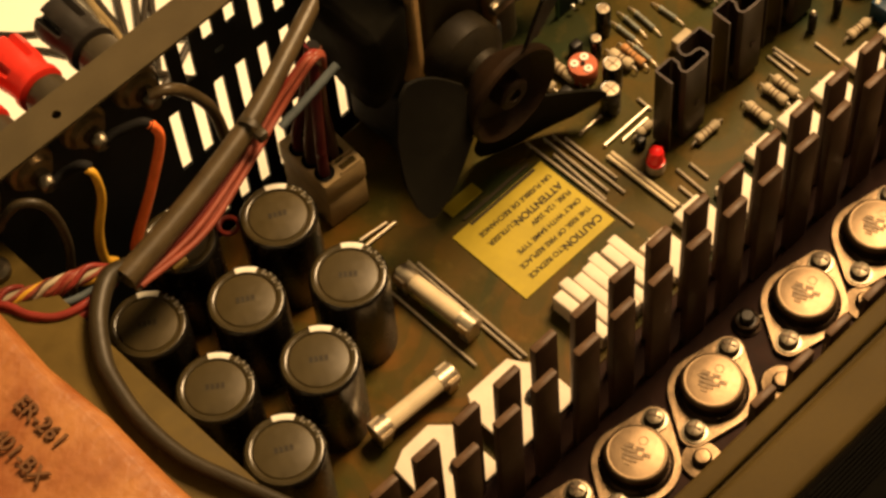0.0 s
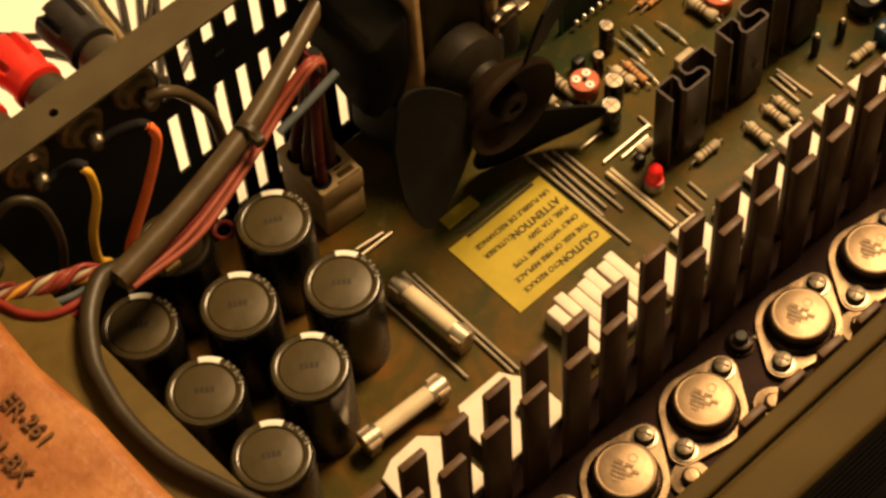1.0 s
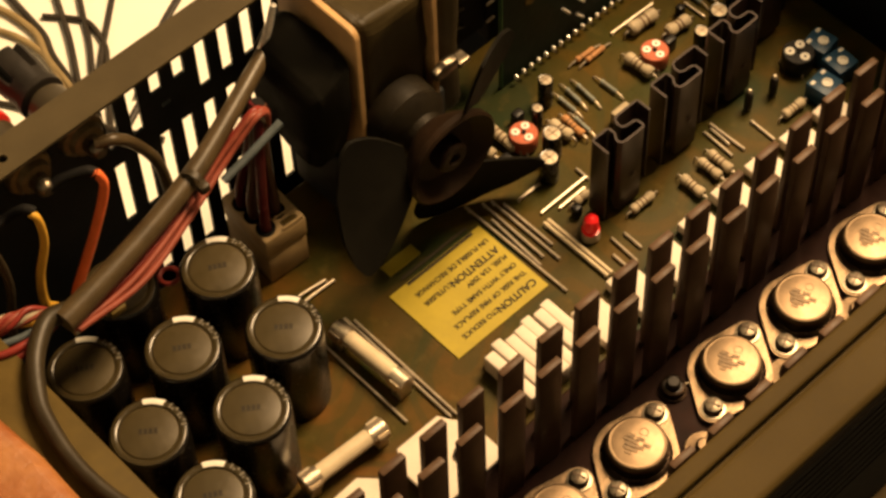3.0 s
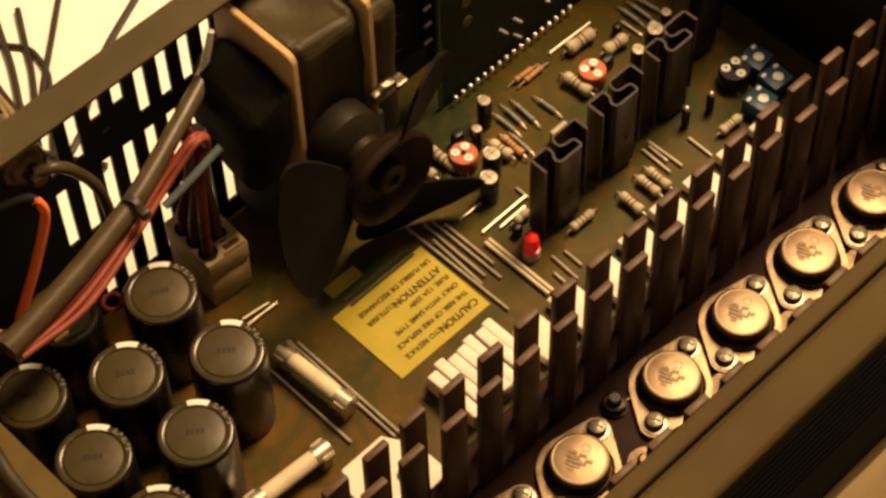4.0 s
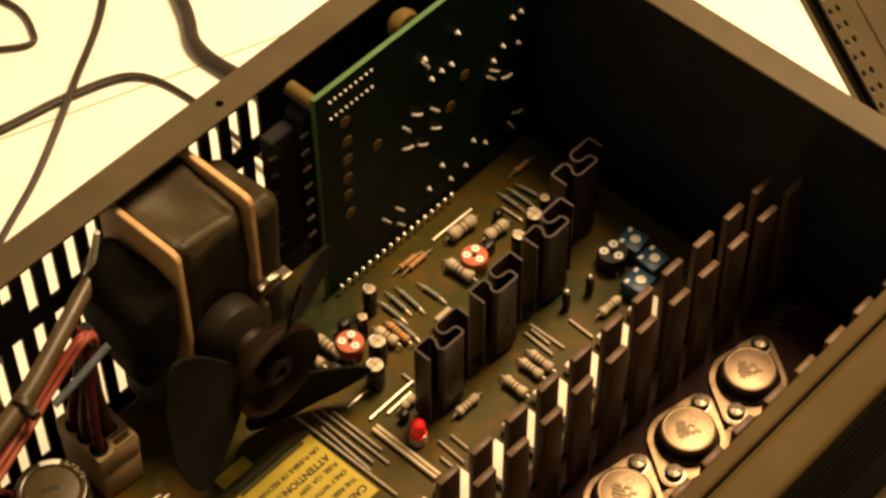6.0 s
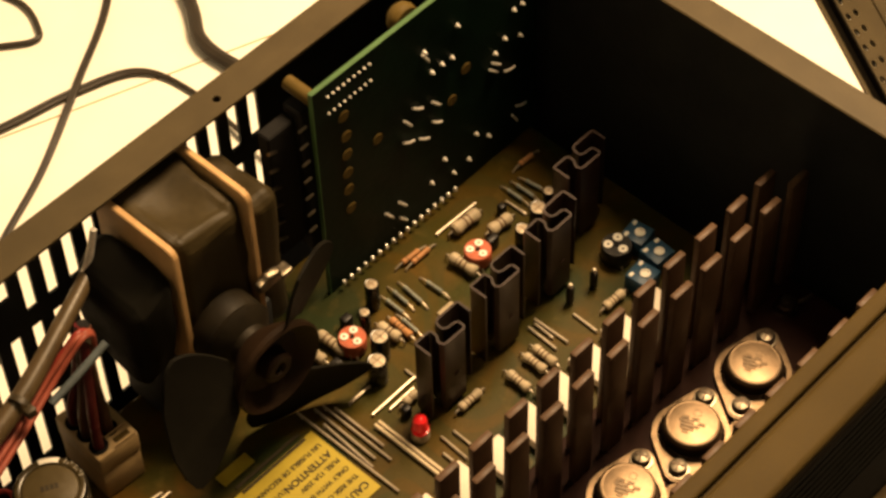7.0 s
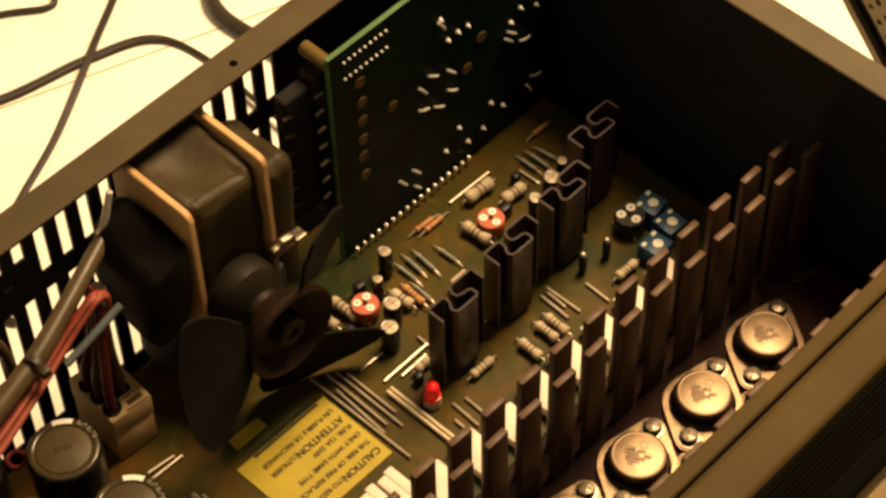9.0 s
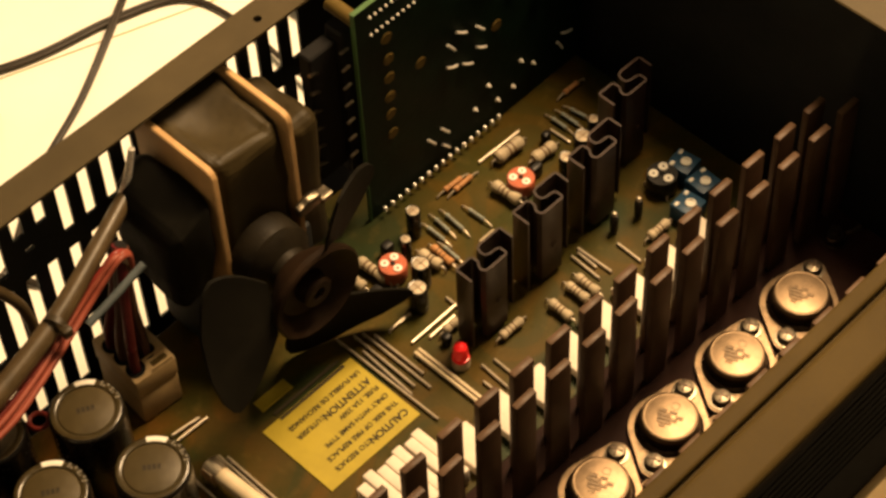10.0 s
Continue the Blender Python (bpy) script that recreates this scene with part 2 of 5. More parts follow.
def box(bm, x0, x1, y0, y1, z0, z1, bevel=0.0, seg=2):
    r = bmesh.ops.create_cube(bm, size=1)
    vs = r["verts"]
    for v in vs:
        v.co = Vector(((x0 + x1) / 2 + v.co.x * (x1 - x0), (y0 + y1) / 2 + v.co.y * (y1 - y0), (z0 + z1) / 2 + v.co.z * (z1 - z0)))
    if bevel:
        es = list({e for v in vs for e in v.link_edges})
        bmesh.ops.bevel(bm, geom=es, offset=bevel, segments=seg, profile=0.5, affect="EDGES")
    return bm


def lathe(bm, profile, seg=32, origin=(0, 0, 0), axis=(0, 0, 1)):
    """Turns a profile of (radius, height) round an axis; closed where the radius is 0."""
    q = Vector((0, 0, 1)).rotation_difference(Vector(axis).normalized())
    o = Vector(origin)
    rings = []
    for r, h in profile:
        if r == 0:
            rings.append([bm.verts.new(o + q @ Vector((0, 0, h)))])
        else:
            rings.append([bm.verts.new(o + q @ Vector((r * math.cos(2 * math.pi * k / seg), r * math.sin(2 * math.pi * k / seg), h))) for k in range(seg)])
    for a, b in zip(rings, rings[1:]):
        for k in range(seg):
            j = (k + 1) % seg
            if len(a) == 1 and len(b) == 1:
                continue
            if len(a) == 1:
                bm.faces.new((a[0], b[k], b[j]))
            elif len(b) == 1:
                bm.faces.new((a[k], a[j], b[0]))
            else:
                bm.faces.new((a[k], a[j], b[j], b[k]))
    return bm


def spline(points, steps=8):
    p = [Vector(q) for q in points]
    p = [2 * p[0] - p[1]] + p + [2 * p[-1] - p[-2]]
    out = []
    for a, b, c, d in zip(p, p[1:], p[2:], p[3:]):
        for k in range(steps):
            t = k / steps
            out.append(0.5 * (2 * b + (c - a) * t + (2 * a - 5 * b + 4 * c - d) * t * t + (3 * b - a - 3 * c + d) * t ** 3))
    out.append(p[-2])
    return out


def sweep(bm, points, r, seg=8, steps=6, smooth=True):
    """A round cable through the points; r may be a number or a list of two."""
    pts = spline(points, steps) if smooth and len(points) > 2 else [Vector(q) for q in points]
    up = Vector((0.13, 0.21, 0.97))
    rings = []
    n = len(pts)
    for i, q in enumerate(pts):
        d = (pts[min(i + 1, n - 1)] - pts[max(i - 1, 0)]).normalized()
        s = d.cross(up)
        s = s.normalized() if s.length > 1e-4 else Vector((1, 0, 0))
        w = s.cross(d)
        rr = r if isinstance(r, (int, float)) else r[0] + (r[1] - r[0]) * i / (n - 1)
        rings.append([bm.verts.new(q + rr * (s * math.cos(2 * math.pi * k / seg) + w * math.sin(2 * math.pi * k / seg))) for k in range(seg)])
    for a, b in zip(rings, rings[1:]):
        for k in range(seg):
            bm.faces.new((a[k], a[(k + 1) % seg], b[(k + 1) % seg], b[k]))
    bm.faces.new(rings[0][::-1])
    bm.faces.new(rings[-1])
    return bm


def extrude_outline(bm, outline, z0, z1):
    """A prism from a closed outline of (x, y)."""
    a = [bm.verts.new((x, y, z0)) for x, y in outline]
    b = [bm.verts.new((x, y, z1)) for x, y in outline]
    n = len(a)
    bm.faces.new(a[::-1])
    bm.faces.new(b)
    for k in range(n):
        bm.faces.new((a[k], a[(k + 1) % n], b[(k + 1) % n], b[k]))
    return bm


def ribbon(bm, line, thick, z0, z1):
    """A bent sheet of even thickness along an open plan line."""
    p = [Vector((x, y)) for x, y in line]
    left, right = [], []
    for i, q in enumerate(p):
        d = (p[min(i + 1, len(p) - 1)] - p[max(i - 1, 0)]).normalized()
        s = Vector((-d.y, d.x)) * thick / 2
        left.append(q + s)
        right.append(q - s)
    rows = [[bm.verts.new((v.x, v.y, z)) for v in side] for z in (z0, z1) for side in (left, right)]
    lb, rb, lt, rt = rows
    for i in range(len(p) - 1):
        bm.faces.new((lb[i], lb[i + 1], lt[i + 1], lt[i]))
        bm.faces.new((rb[i + 1], rb[i], rt[i], rt[i + 1]))
        bm.faces.new((lt[i], lt[i + 1], rt[i + 1], rt[i]))
        bm.faces.new((rb[i], rb[i + 1], lb[i + 1], lb[i]))
    bm.faces.new((lb[0], lt[0], rt[0], rb[0]))
    bm.faces.new((rb[-1], rt[-1], lt[-1], lb[-1]))
    return bm


def holed_sheet(bm, u0, u1, v0, v1, thick, holes, place):
    """A sheet with rectangular holes (u0, u1, v0, v1); place maps (u, v, depth) to the world."""
    us = sorted({u0, u1, *[h[0] for h in holes], *[h[1] for h in holes]})
    vs = sorted({v0, v1, *[h[2] for h in holes], *[h[3] for h in holes]})

    def solid(i, j):
        if not (0 <= i < len(us) - 1 and 0 <= j < len(vs) - 1):
            return False
        cu, cv = (us[i] + us[i + 1]) / 2, (vs[j] + vs[j + 1]) / 2
        return not any(h[0] < cu < h[1] and h[2] < cv < h[3] for h in holes)

    cache = {}

    def vert(i, j, d):
        if (i, j, d) not in cache:
            cache[(i, j, d)] = bm.verts.new(place(us[i], vs[j], d * thick))
        return cache[(i, j, d)]

    for i in range(len(us) - 1):
        for j in range(len(vs) - 1):
            if not solid(i, j):
                continue
            bm.faces.new([vert(i, j, 0), vert(i + 1, j, 0), vert(i + 1, j + 1, 0), vert(i, j + 1, 0)])
            bm.faces.new([vert(i, j + 1, 1), vert(i + 1, j + 1, 1), vert(i + 1, j, 1), vert(i, j, 1)])
            for di, dj, a, b in ((-1, 0, (i, j), (i, j + 1)), (1, 0, (i + 1, j + 1), (i + 1, j)), (0, -1, (i + 1, j), (i, j)), (0, 1, (i, j + 1), (i + 1, j + 1))):
                if not solid(i + di, j + dj):
                    bm.faces.new([vert(*a, 0), vert(*b, 0), vert(*b, 1), vert(*a, 1)])
    bmesh.ops.recalc_face_normals(bm, faces=bm.faces)
    return bm


def perforated(bm, nu, nv, p, hole, u0, v0, z, thick, q=None, hole_v=None, shift=0.0):
    """A sheet of cells p by q, each with an eight-sided hole that goes through; shift moves the holes from row to row."""
    q, hole_v = q or p, hole_v or hole
    for i in range(nu):
        for j in range(nv):
            cu, cv = u0 + (i + 0.5) * p, v0 + (j + 0.5) * q
            hu = cu + shift * j
            sq = [(1, 0), (1, 1), (0, 1), (-1, 1), (-1, 0), (-1, -1), (0, -1), (1, -1)]
            rings = []
            for zz in (z, z - thick):
                o = [bm.verts.new((cu + a * p / 2, cv + b * q / 2, zz)) for a, b in sq]
                h = [bm.verts.new((hu + hole * math.cos(k * math.pi / 4), cv + hole_v * math.sin(k * math.pi / 4), zz)) for k in range(8)]
                rings.append((o, h))
            (o, h), (o2, h2) = rings
            for k in range(8):
                n = (k + 1) % 8
                bm.faces.new((o[k], o[n], h[n], h[k]))
                bm.faces.new((o2[n], o2[k], h2[k], h2[n]))
                bm.faces.new((h[k], h[n], h2[n], h2[k]))
    bmesh.ops.remove_doubles(bm, verts=bm.verts, dist=1e-5)
    return bm


def lettering(name, text, size, m, material, parent, thick=0.00008, bold=0.0):
    cu = bpy.data.curves.new(name, "FONT")
    cu.body, cu.size, cu.extrude, cu.offset = text, size, thick, bold
    tmp = bpy.data.objects.new(name, cu)
    scene.collection.objects.link(tmp)
    me = bpy.data.meshes.new_from_object(tmp.evaluated_get(bpy.context.evaluated_depsgraph_get()))
    bpy.data.objects.remove(tmp)
    bpy.data.curves.remove(cu)
    me.materials.clear()
    me.materials.append(M[material])
    ob = new(name, me)
    ob.parent = parent
    ob.matrix_basis = m
    return ob


# ---- large structure ----
TABLE_Z = -0.045
FLOOR_Z, CEIL_Z = TABLE_Z - 0.75, TABLE_Z + 1.36
# room added out of view round the bench, to bounce the lamp as fill
for name, kind_mat, words, b in (
        ("floor", "floor", "unseen plain wooden floor added to close the room", (-1.3, 1.2, -1.5, 0.84, FLOOR_Z - 0.05, FLOOR_Z)),
        ("ceiling", "ceiling", "unseen white ceiling added to bounce fill light", (-1.3, 1.2, -1.5, 0.84, CEIL_Z, CEIL_Z + 0.05)),
        ("wall_north", "wall", "unseen pale grey wall added to bounce cool fill light", (-1.3, 1.2, 0.84, 0.94, FLOOR_Z, CEIL_Z)),
        ("wall_south", "wall", "unseen pale grey wall added to bounce cool fill light", (-1.3, 1.2, -1.6, -1.5, FLOOR_Z, CEIL_Z)),
        ("wall_east", "wall", "unseen pale grey wall added to bounce cool fill light", (1.2, 1.3, -1.6, 0.94, FLOOR_Z, CEIL_Z)),
        ("wall_west", "wall", "unseen pale grey wall added to bounce cool fill light", (-1.4, -1.3, -1.6, 0.94, FLOOR_Z, CEIL_Z))):
    bm = bmesh.new()
    box(bm, *b)
    tagged(part(name, bm, kind_mat, smooth=False), words, name.split("_")[0], kind="structure")

bench = thing("workbench", (0, 0.2, FLOOR_Z), "wooden workbench with a white paper-covered top", "workbench")
bench.location = (0, 0, 0)
bm = bmesh.new()
box(bm, -0.95, 0.85, -0.42, 0.78, TABLE_Z - 0.0006, TABLE_Z)
part("paper_cover", bm, "table", bench, "white paper cover", smooth=False)
bm = bmesh.new()
box(bm, -0.95, 0.85, -0.42, 0.78, TABLE_Z - 0.035, TABLE_Z - 0.0008, 0.003, 2)
part("tabletop", bm, "oak", bench)
for x in (-0.88, 0.78):
    for y in (-0.36, 0.72):
        bm = bmesh.new()
        box(bm, x - 0.03, x + 0.03, y - 0.03, y + 0.03, FLOOR_Z, TABLE_Z - 0.035, 0.004, 2)
        part("leg", bm, "oak", bench)

ZR = 0.099          # top of the chassis
XL, XR = -0.42, 0.072
YF, YB = -0.069, 0.160
X6, PITCH = -0.1318, 0.00898

chassis = thing("amplifier_chassis", (0, 0, 0), "open dark-painted steel amplifier chassis with slotted rear panel", "chassis")
bm = bmesh.new()
box(bm, XL, XR, -0.066, YB - 0.001, -0.032, -0.030)
part("bottom_plate", bm, "black", chassis)
slots = [(-0.1648, -0.1616, 0.0655, 0.0672)]
for k in range(-6, 10):
    x = X6 + k * PITCH
    slots.append((x, x + 0.0041, 0.074 if k in (-3, -4) else 0.062, 0.0845))
    slots.append((x, x + 0.0041, 0.0250, 0.0537))
    slots.append((x, x + 0.0041, -0.0120, 0.0167))
bm = bmesh.new()
holed_sheet(bm, XL, XR, -0.032, ZR - 0.0012, 0.0012, slots, lambda u, v, d: (u, YB - d, v))
part("rear_panel", bm, "black", chassis, "black rear panel with rows of vent slots")
bm = bmesh.new()
holes = [(x - 0.0028, x + 0.0028, 0.1504, 0.1560) for x in (-0.0676, -0.2225)]
holed_sheet(bm, XL, XR, 0.1478, YB + 0.0002, 0.0012, holes, lambda u, v, d: (u, v, ZR - d))
for x in (-0.0676, -0.2225):
    perforated(bm, 1, 1, 0.0056, 0.0015, x - 0.0028, 0.1504, ZR, 0.0012)
part("rear_flange", bm, "chassis", chassis, "brown-grey painted top flange with screw holes")
bm = bmesh.new()
box(bm, XR - 0.0012, XR, -0.066, YB - 0.0015, -0.032, ZR - 0.0014)
part("side_panel", bm, "black", chassis)
bm = bmesh.new()
box(bm, 0.061, XR + 0.0002, -0.048, 0.1474, ZR - 0.0012, ZR, 0.0004, 1)
part("side_flange", bm, "chassis", chassis)
bm = bmesh.new()
box(bm, XL, XL + 0.0012, -0.066, YB - 0.0015, -0.032, ZR - 0.0014)
part("side_panel", bm, "black", chassis)

# front rail: flange, groove, top of the front panel, ribbed fascia
bm = bmesh.new()
box(bm, XL, XR + 0.0002, -0.0540, -0.0483, ZR - 0.0024, ZR, 0.0011, 3)
part("front_flange", bm, "front", chassis)
bm = bmesh.new()
box(bm, XL, XR + 0.0002, -0.0549, -0.0528, -0.032, ZR - 0.0026)
part("front_inner_panel", bm, "front", chassis)
bm = bmesh.new()
box(bm, XL, XR + 0.004, -0.0694, -0.0550, -0.034, ZR - 0.0004, 0.0022, 4)
part("front_panel", bm, "front", chassis, "bronze-brown painted metal front panel")
bm = bmesh.new()
box(bm, XL, XR + 0.004, -0.0702, -0.0695, 0.0265, 0.0965)
fascia = part("fascia", bm, "rib", chassis, "black horizontally ribbed fascia strip")
bm = bmesh.new()
box(bm, XL, XR + 0.004, -0.0708, -0.0703, -0.0032, 0, 0.0002, 1)
rib = part("rib", bm, "rib", fascia)
rib.matrix_basis = pose(0, 0, 0.0965)
for k in range(1, 10):
    share("rib", rib, pose(0, 0, 0.0965 - k * 0.0043), fascia)
bm = bmesh.new()
box(bm, XL, XR + 0.004, -0.0728, -0.0696, -0.034, 0.0255, 0.0008, 2)
part("lower_trim", bm, "trim", chassis, "champagne metal trim along the front")
for x in (-0.38, 0.04):
    for y in (-0.04, 0.13):
        bm = bmesh.new()
        lathe(bm, [(0, 0), (0.010, 0), (0.012, 0.003), (0.012, 0.0128), (0, 0.0128)], 24, (x, y, TABLE_Z))
        part("foot", bm, "rubber", chassis)

# ---- power transistor heatsink ----
heatsink = thing("finger_heatsink", (0, 0, 0), "brown-black anodised heatsink with staggered upright fingers", "heatsink")
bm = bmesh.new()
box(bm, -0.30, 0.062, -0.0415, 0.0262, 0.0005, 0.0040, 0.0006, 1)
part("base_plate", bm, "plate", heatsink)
FZ = 0.058
bm = bmesh.new()
box(bm, -0.0045, 0.0045, -0.0013, 0.0013, 0.0042, FZ, 0.0005, 2)
fin = part("fin", bm, "anodised", heatsink)
fin.matrix_basis = pose(-0.1805 - 5 * 0.01557, 0.0217, 0)
for k in range(-4, 17):
    share("fin", fin, pose(-0.1805 + (k - 1) * 0.01557, 0.0217 + random.uniform(-2, 2) * 1e-4, 0, random.uniform(-0.4, 0.4), random.uniform(-0.5, 0.5), random.uniform(-1.5, 1.5)), heatsink)
for k in range(-5, 17):
    share("fin", fin, pose(-0.1735 + (k - 1) * 0.01557, 0.0128 + random.uniform(-2, 2) * 1e-4, 0, random.uniform(-0.4, 0.4), random.uniform(-0.5, 0.5), random.uniform(-1.5, 1.5)), heatsink)
for k in range(-9, 4):
    share("fin", fin, pose(0.0196 + (k - 1) * 0.01557, -0.0335, 0, random.uniform(-0.4, 0.4), 0, random.uniform(-1, 1)), heatsink)


def transistor(x):
    """A metal-can power transistor with flange and two screws, its axis set askew to the row."""
    t = thing("power_transistor", (0, 0, 0), "silver metal-can power transistor screwed to the heatsink plate", "transistor", "power transistors in the row")
    bm = bmesh.new()
    pts = []
    for cx, r in ((0, 0.0132), (0.01505, 0.0046), (-0.01505, 0.0046)):
        pts += [(cx + r * math.cos(a * math.pi / 24), r * math.sin(a * math.pi / 24)) for a in range(48)]
    vs = [bm.verts.new((px, py, 0)) for px, py in pts]
    hull = bmesh.ops.convex_hull(bm, input=vs)
    bmesh.ops.delete(bm, geom=list({v for v in hull["geom_interior"] + hull["geom_unused"] if isinstance(v, bmesh.types.BMVert)}), context="VERTS")
    rim = sorted((v.co.copy() for v in bm.verts), key=lambda c: math.atan2(c.y, c.x))
    bm.clear()
    extrude_outline(bm, [(c.x, c.y) for c in rim], 0.0042, 0.0062)
    es = [e for e in bm.edges if abs(e.verts[0].co.z - 0.0062) < 1e-6 and abs(e.verts[1].co.z - 0.0062) < 1e-6]
    bmesh.ops.bevel(bm, geom=es, offset=0.0004, segments=2, affect="EDGES")
    part("flange", bm, "flange", t)
    # same metal as the top; its dark reflection is in the colour
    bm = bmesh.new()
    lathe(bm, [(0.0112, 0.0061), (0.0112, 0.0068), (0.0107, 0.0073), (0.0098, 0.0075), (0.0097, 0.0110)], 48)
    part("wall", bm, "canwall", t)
    bm = bmesh.new()
    lathe(bm, [(0.0097, 0.0110), (0.0095, 0.0121), (0.0090, 0.0128), (0.0085, 0.01295), (0.0083, 0.01288), (0.0080, 0.01295), (0, 0.0130)], 48)
    part("can", bm, "steel", t)
    bm = bmesh.new()
    lathe(bm, [(0.0015, 0.01302), (0.0015, 0.01308), (0.0012, 0.01308), (0.0012, 0.01302)], 20, (0.0042, -0.0005, 0))
    for cx, cy, w in ((0.0014, 0.0028, 0.0026), (0.0014, -0.0006, 0.0026), (0.0000, 0.0022, 0.0050), (0.0000, -0.0030, 0.0024), (-0.0014, 0.0006, 0.0066), (-0.0028, 0.0012, 0.0048), (-0.0042, 0.0014, 0.0022)):
        box(bm, cx - 0.0006, cx + 0.0006, cy - w / 2, cy + w / 2, 0.0129, 0.01306, 0.0002, 1)
    part("marking", bm, "ink", t, smooth=False)
    for sx in (-0.01505, 0.01505):
        bm = bmesh.new()
        lathe(bm, [(0.0040, 0.0062), (0.0040, 0.0068), (0.0031, 0.0069), (0.0031, 0.0082), (0.0026, 0.0092), (0.0012, 0.0096), (0, 0.0097)], 24, (sx, 0, 0))
        s = part("screw", bm, "screw", t)
        bm = bmesh.new()
        box(bm, sx - 0.0021, sx + 0.0021, -0.0003, 0.0003, 0.0092, 0.00985)
        box(bm, sx - 0.0003, sx + 0.0003, -0.0021, 0.0021, 0.0092, 0.00985)
        part("slot", bm, "band", s, smooth=False)
    t.matrix_basis = pose(x, 0, 0)
    return t


ANG = math.degrees(0.3806)
first = None
for k, x in enumerate((-0.2081, -0.1749, -0.1417, -0.1085, -0.0664, -0.0332, 0.0, 0.0332)):
    m = pose(x - 0.01375, -0.0054, 0, 0, 0, ANG)
    if first is None:
        first = transistor(0)
        first.matrix_basis = m
    else:
        copy_thing(first, m)

stud = thing("standoff_stud", (-0.0971, 0.003, 0.004), "steel threaded stud with nut on the heatsink plate", "stud")
bm = bmesh.new()
lathe(bm, [(0.0046, 0), (0.0046, 0.0008), (0.0040, 0.0010), (0.0038, 0.0034), (0.0031, 0.0036)], 24)
part("collar", bm, "canwall", stud, "dull zinc collar")
bm = bmesh.new()
lathe(bm, [(0.0032, 0.0), (0.0032, 0.0030), (0.0024, 0.0031), (0.0022, 0.0052), (0.0017, 0.0058), (0, 0.0058)], 18)
part("thread", bm, "rubber", stud)
bm = bmesh.new()
sweep(bm, [(0.0035, -0.0010, 0.0006), (0.0065, -0.0028, 0.0010), (0.0100, -0.0036, 0.0012)], 0.0007, 8, 4)
part("link", bm, "screw", stud)
copy_thing(stud, pose(0.050, 0.004, 0.004))

# ---- main circuit board ----
bm = bmesh.new()
box(bm, -0.248, 0.0565, 0.0275, 0.1465, -0.0016, 0, 0.0002, 1)
pcb = tagged(part("circuit_board", bm, "pcb"), "olive-brown main circuit board with copper tracks", "circuit board")
for x in (-0.24, -0.10, 0.05):
    for y in (0.033, 0.140):
        bm = bmesh.new()
        lathe(bm, [(0, -0.030), (0.003, -0.030), (0.003, -0.0017), (0, -0.0017)], 6, (x, y, 0))
        part("standoff", bm, "screw", pcb)

# ---- big electrolytic capacitors ----
def capacitor():
    c = thing("electrolytic_capacitor", (0, 0, 0), "black sleeved can capacitor with grey top and white mark", "capacitor", "bank of large capacitors")
    H = 0.038
    bm = bmesh.new()
    lathe(bm, [(0, 0.0002), (0.0117, 0.0002), (0.0120, 0.0008), (0.0120, H - 0.0020), (0.01194, H - 0.0014), (0.01176, H - 0.0009), (0.01148, H - 0.0004), (0.0111, H - 0.00012)], 56)
    part("sleeve", bm, "sleeve", c)
    bm = bmesh.new()
    lathe(bm, [(0.0111, H - 0.00012), (0.0107, H), (0.0101, H + 0.00002), (0.0095, H - 0.0001), (0.0091, H - 0.0004), (0.0090, H - 0.0008)], 56)
    part("rolled_rim", bm, "caprim", c, "dark shrink film rolled over the rim")
    bm = bmesh.new()
    lathe(bm, [(0.0093, H - 0.0010), (0.0090, H - 0.0007), (0.0087, H - 0.0003)] + [(r, H + 0.0004 - 0.0007 * (r / 0.0087) ** 2) for r in (0.0085, 0.0080, 0.0070, 0.0056, 0.0038, 0.0019, 0.0)], 56)
    part("can_top", bm, "captop", c)
    bm = bmesh.new()
    # white polarity mark bent over the rim
    for a in range(6):
        a0, a1 = math.radians(62 + a * 6), math.radians(68 + a * 6)
        q = [(0.0095, H + 0.00000), (0.0101, H + 0.00012), (0.0108, H + 0.00010), (0.01152, H - 0.0003), (0.01184, H - 0.0008), (0.01202, H - 0.0013), (0.01210, H - 0.0020)]
        for (r0, z0), (r1, z1) in zip(q, q[1:]):
            bm.faces.new([bm.verts.new((r * math.cos(g), r * math.sin(g), z)) for r, g, z in ((r0, a0, z0), (r1, a0, z1), (r1, a1, z1), (r0, a1, z0))])
    bmesh.ops.remove_doubles(bm, verts=bm.verts, dist=1e-6)
    bmesh.ops.recalc_face_normals(bm, faces=bm.faces)
    part("white_mark", bm, "white", c)
    bm = bmesh.new()
    for k, a in enumerate((50, 44, 38, 28, 22, 15, 8)):
        g = math.radians(a)
        for r0, w in ((0.0101, 0.0007), (0.0110, 0.0008)):
            if (k + (r0 > 0.0105)) % 3 == 2:
                continue
            n = len(bm.verts)
            box(bm, r0 - w / 2, r0 + w / 2, -0.00028, 0.00028, H - 0.0002, H + 0.00014)
            bm.verts.ensure_lookup_table()
            for v in bm.verts[n:]:
                x, y = v.co.x, v.co.y
                v.co.x, v.co.y = x * math.cos(g) - y * math.sin(g), x * math.sin(g) + y * math.cos(g)
    part("rim_print", bm, "faint", c, smooth=False)
    bm = bmesh.new()
    for k in range(4):
        box(bm, -0.0028 + k * 0.0015, -0.0018 + k * 0.0015, -0.0009, 0.0009, H + 0.0001, H + 0.00048)
    part("stamp", bm, "stamp", c, smooth=False)
    return c


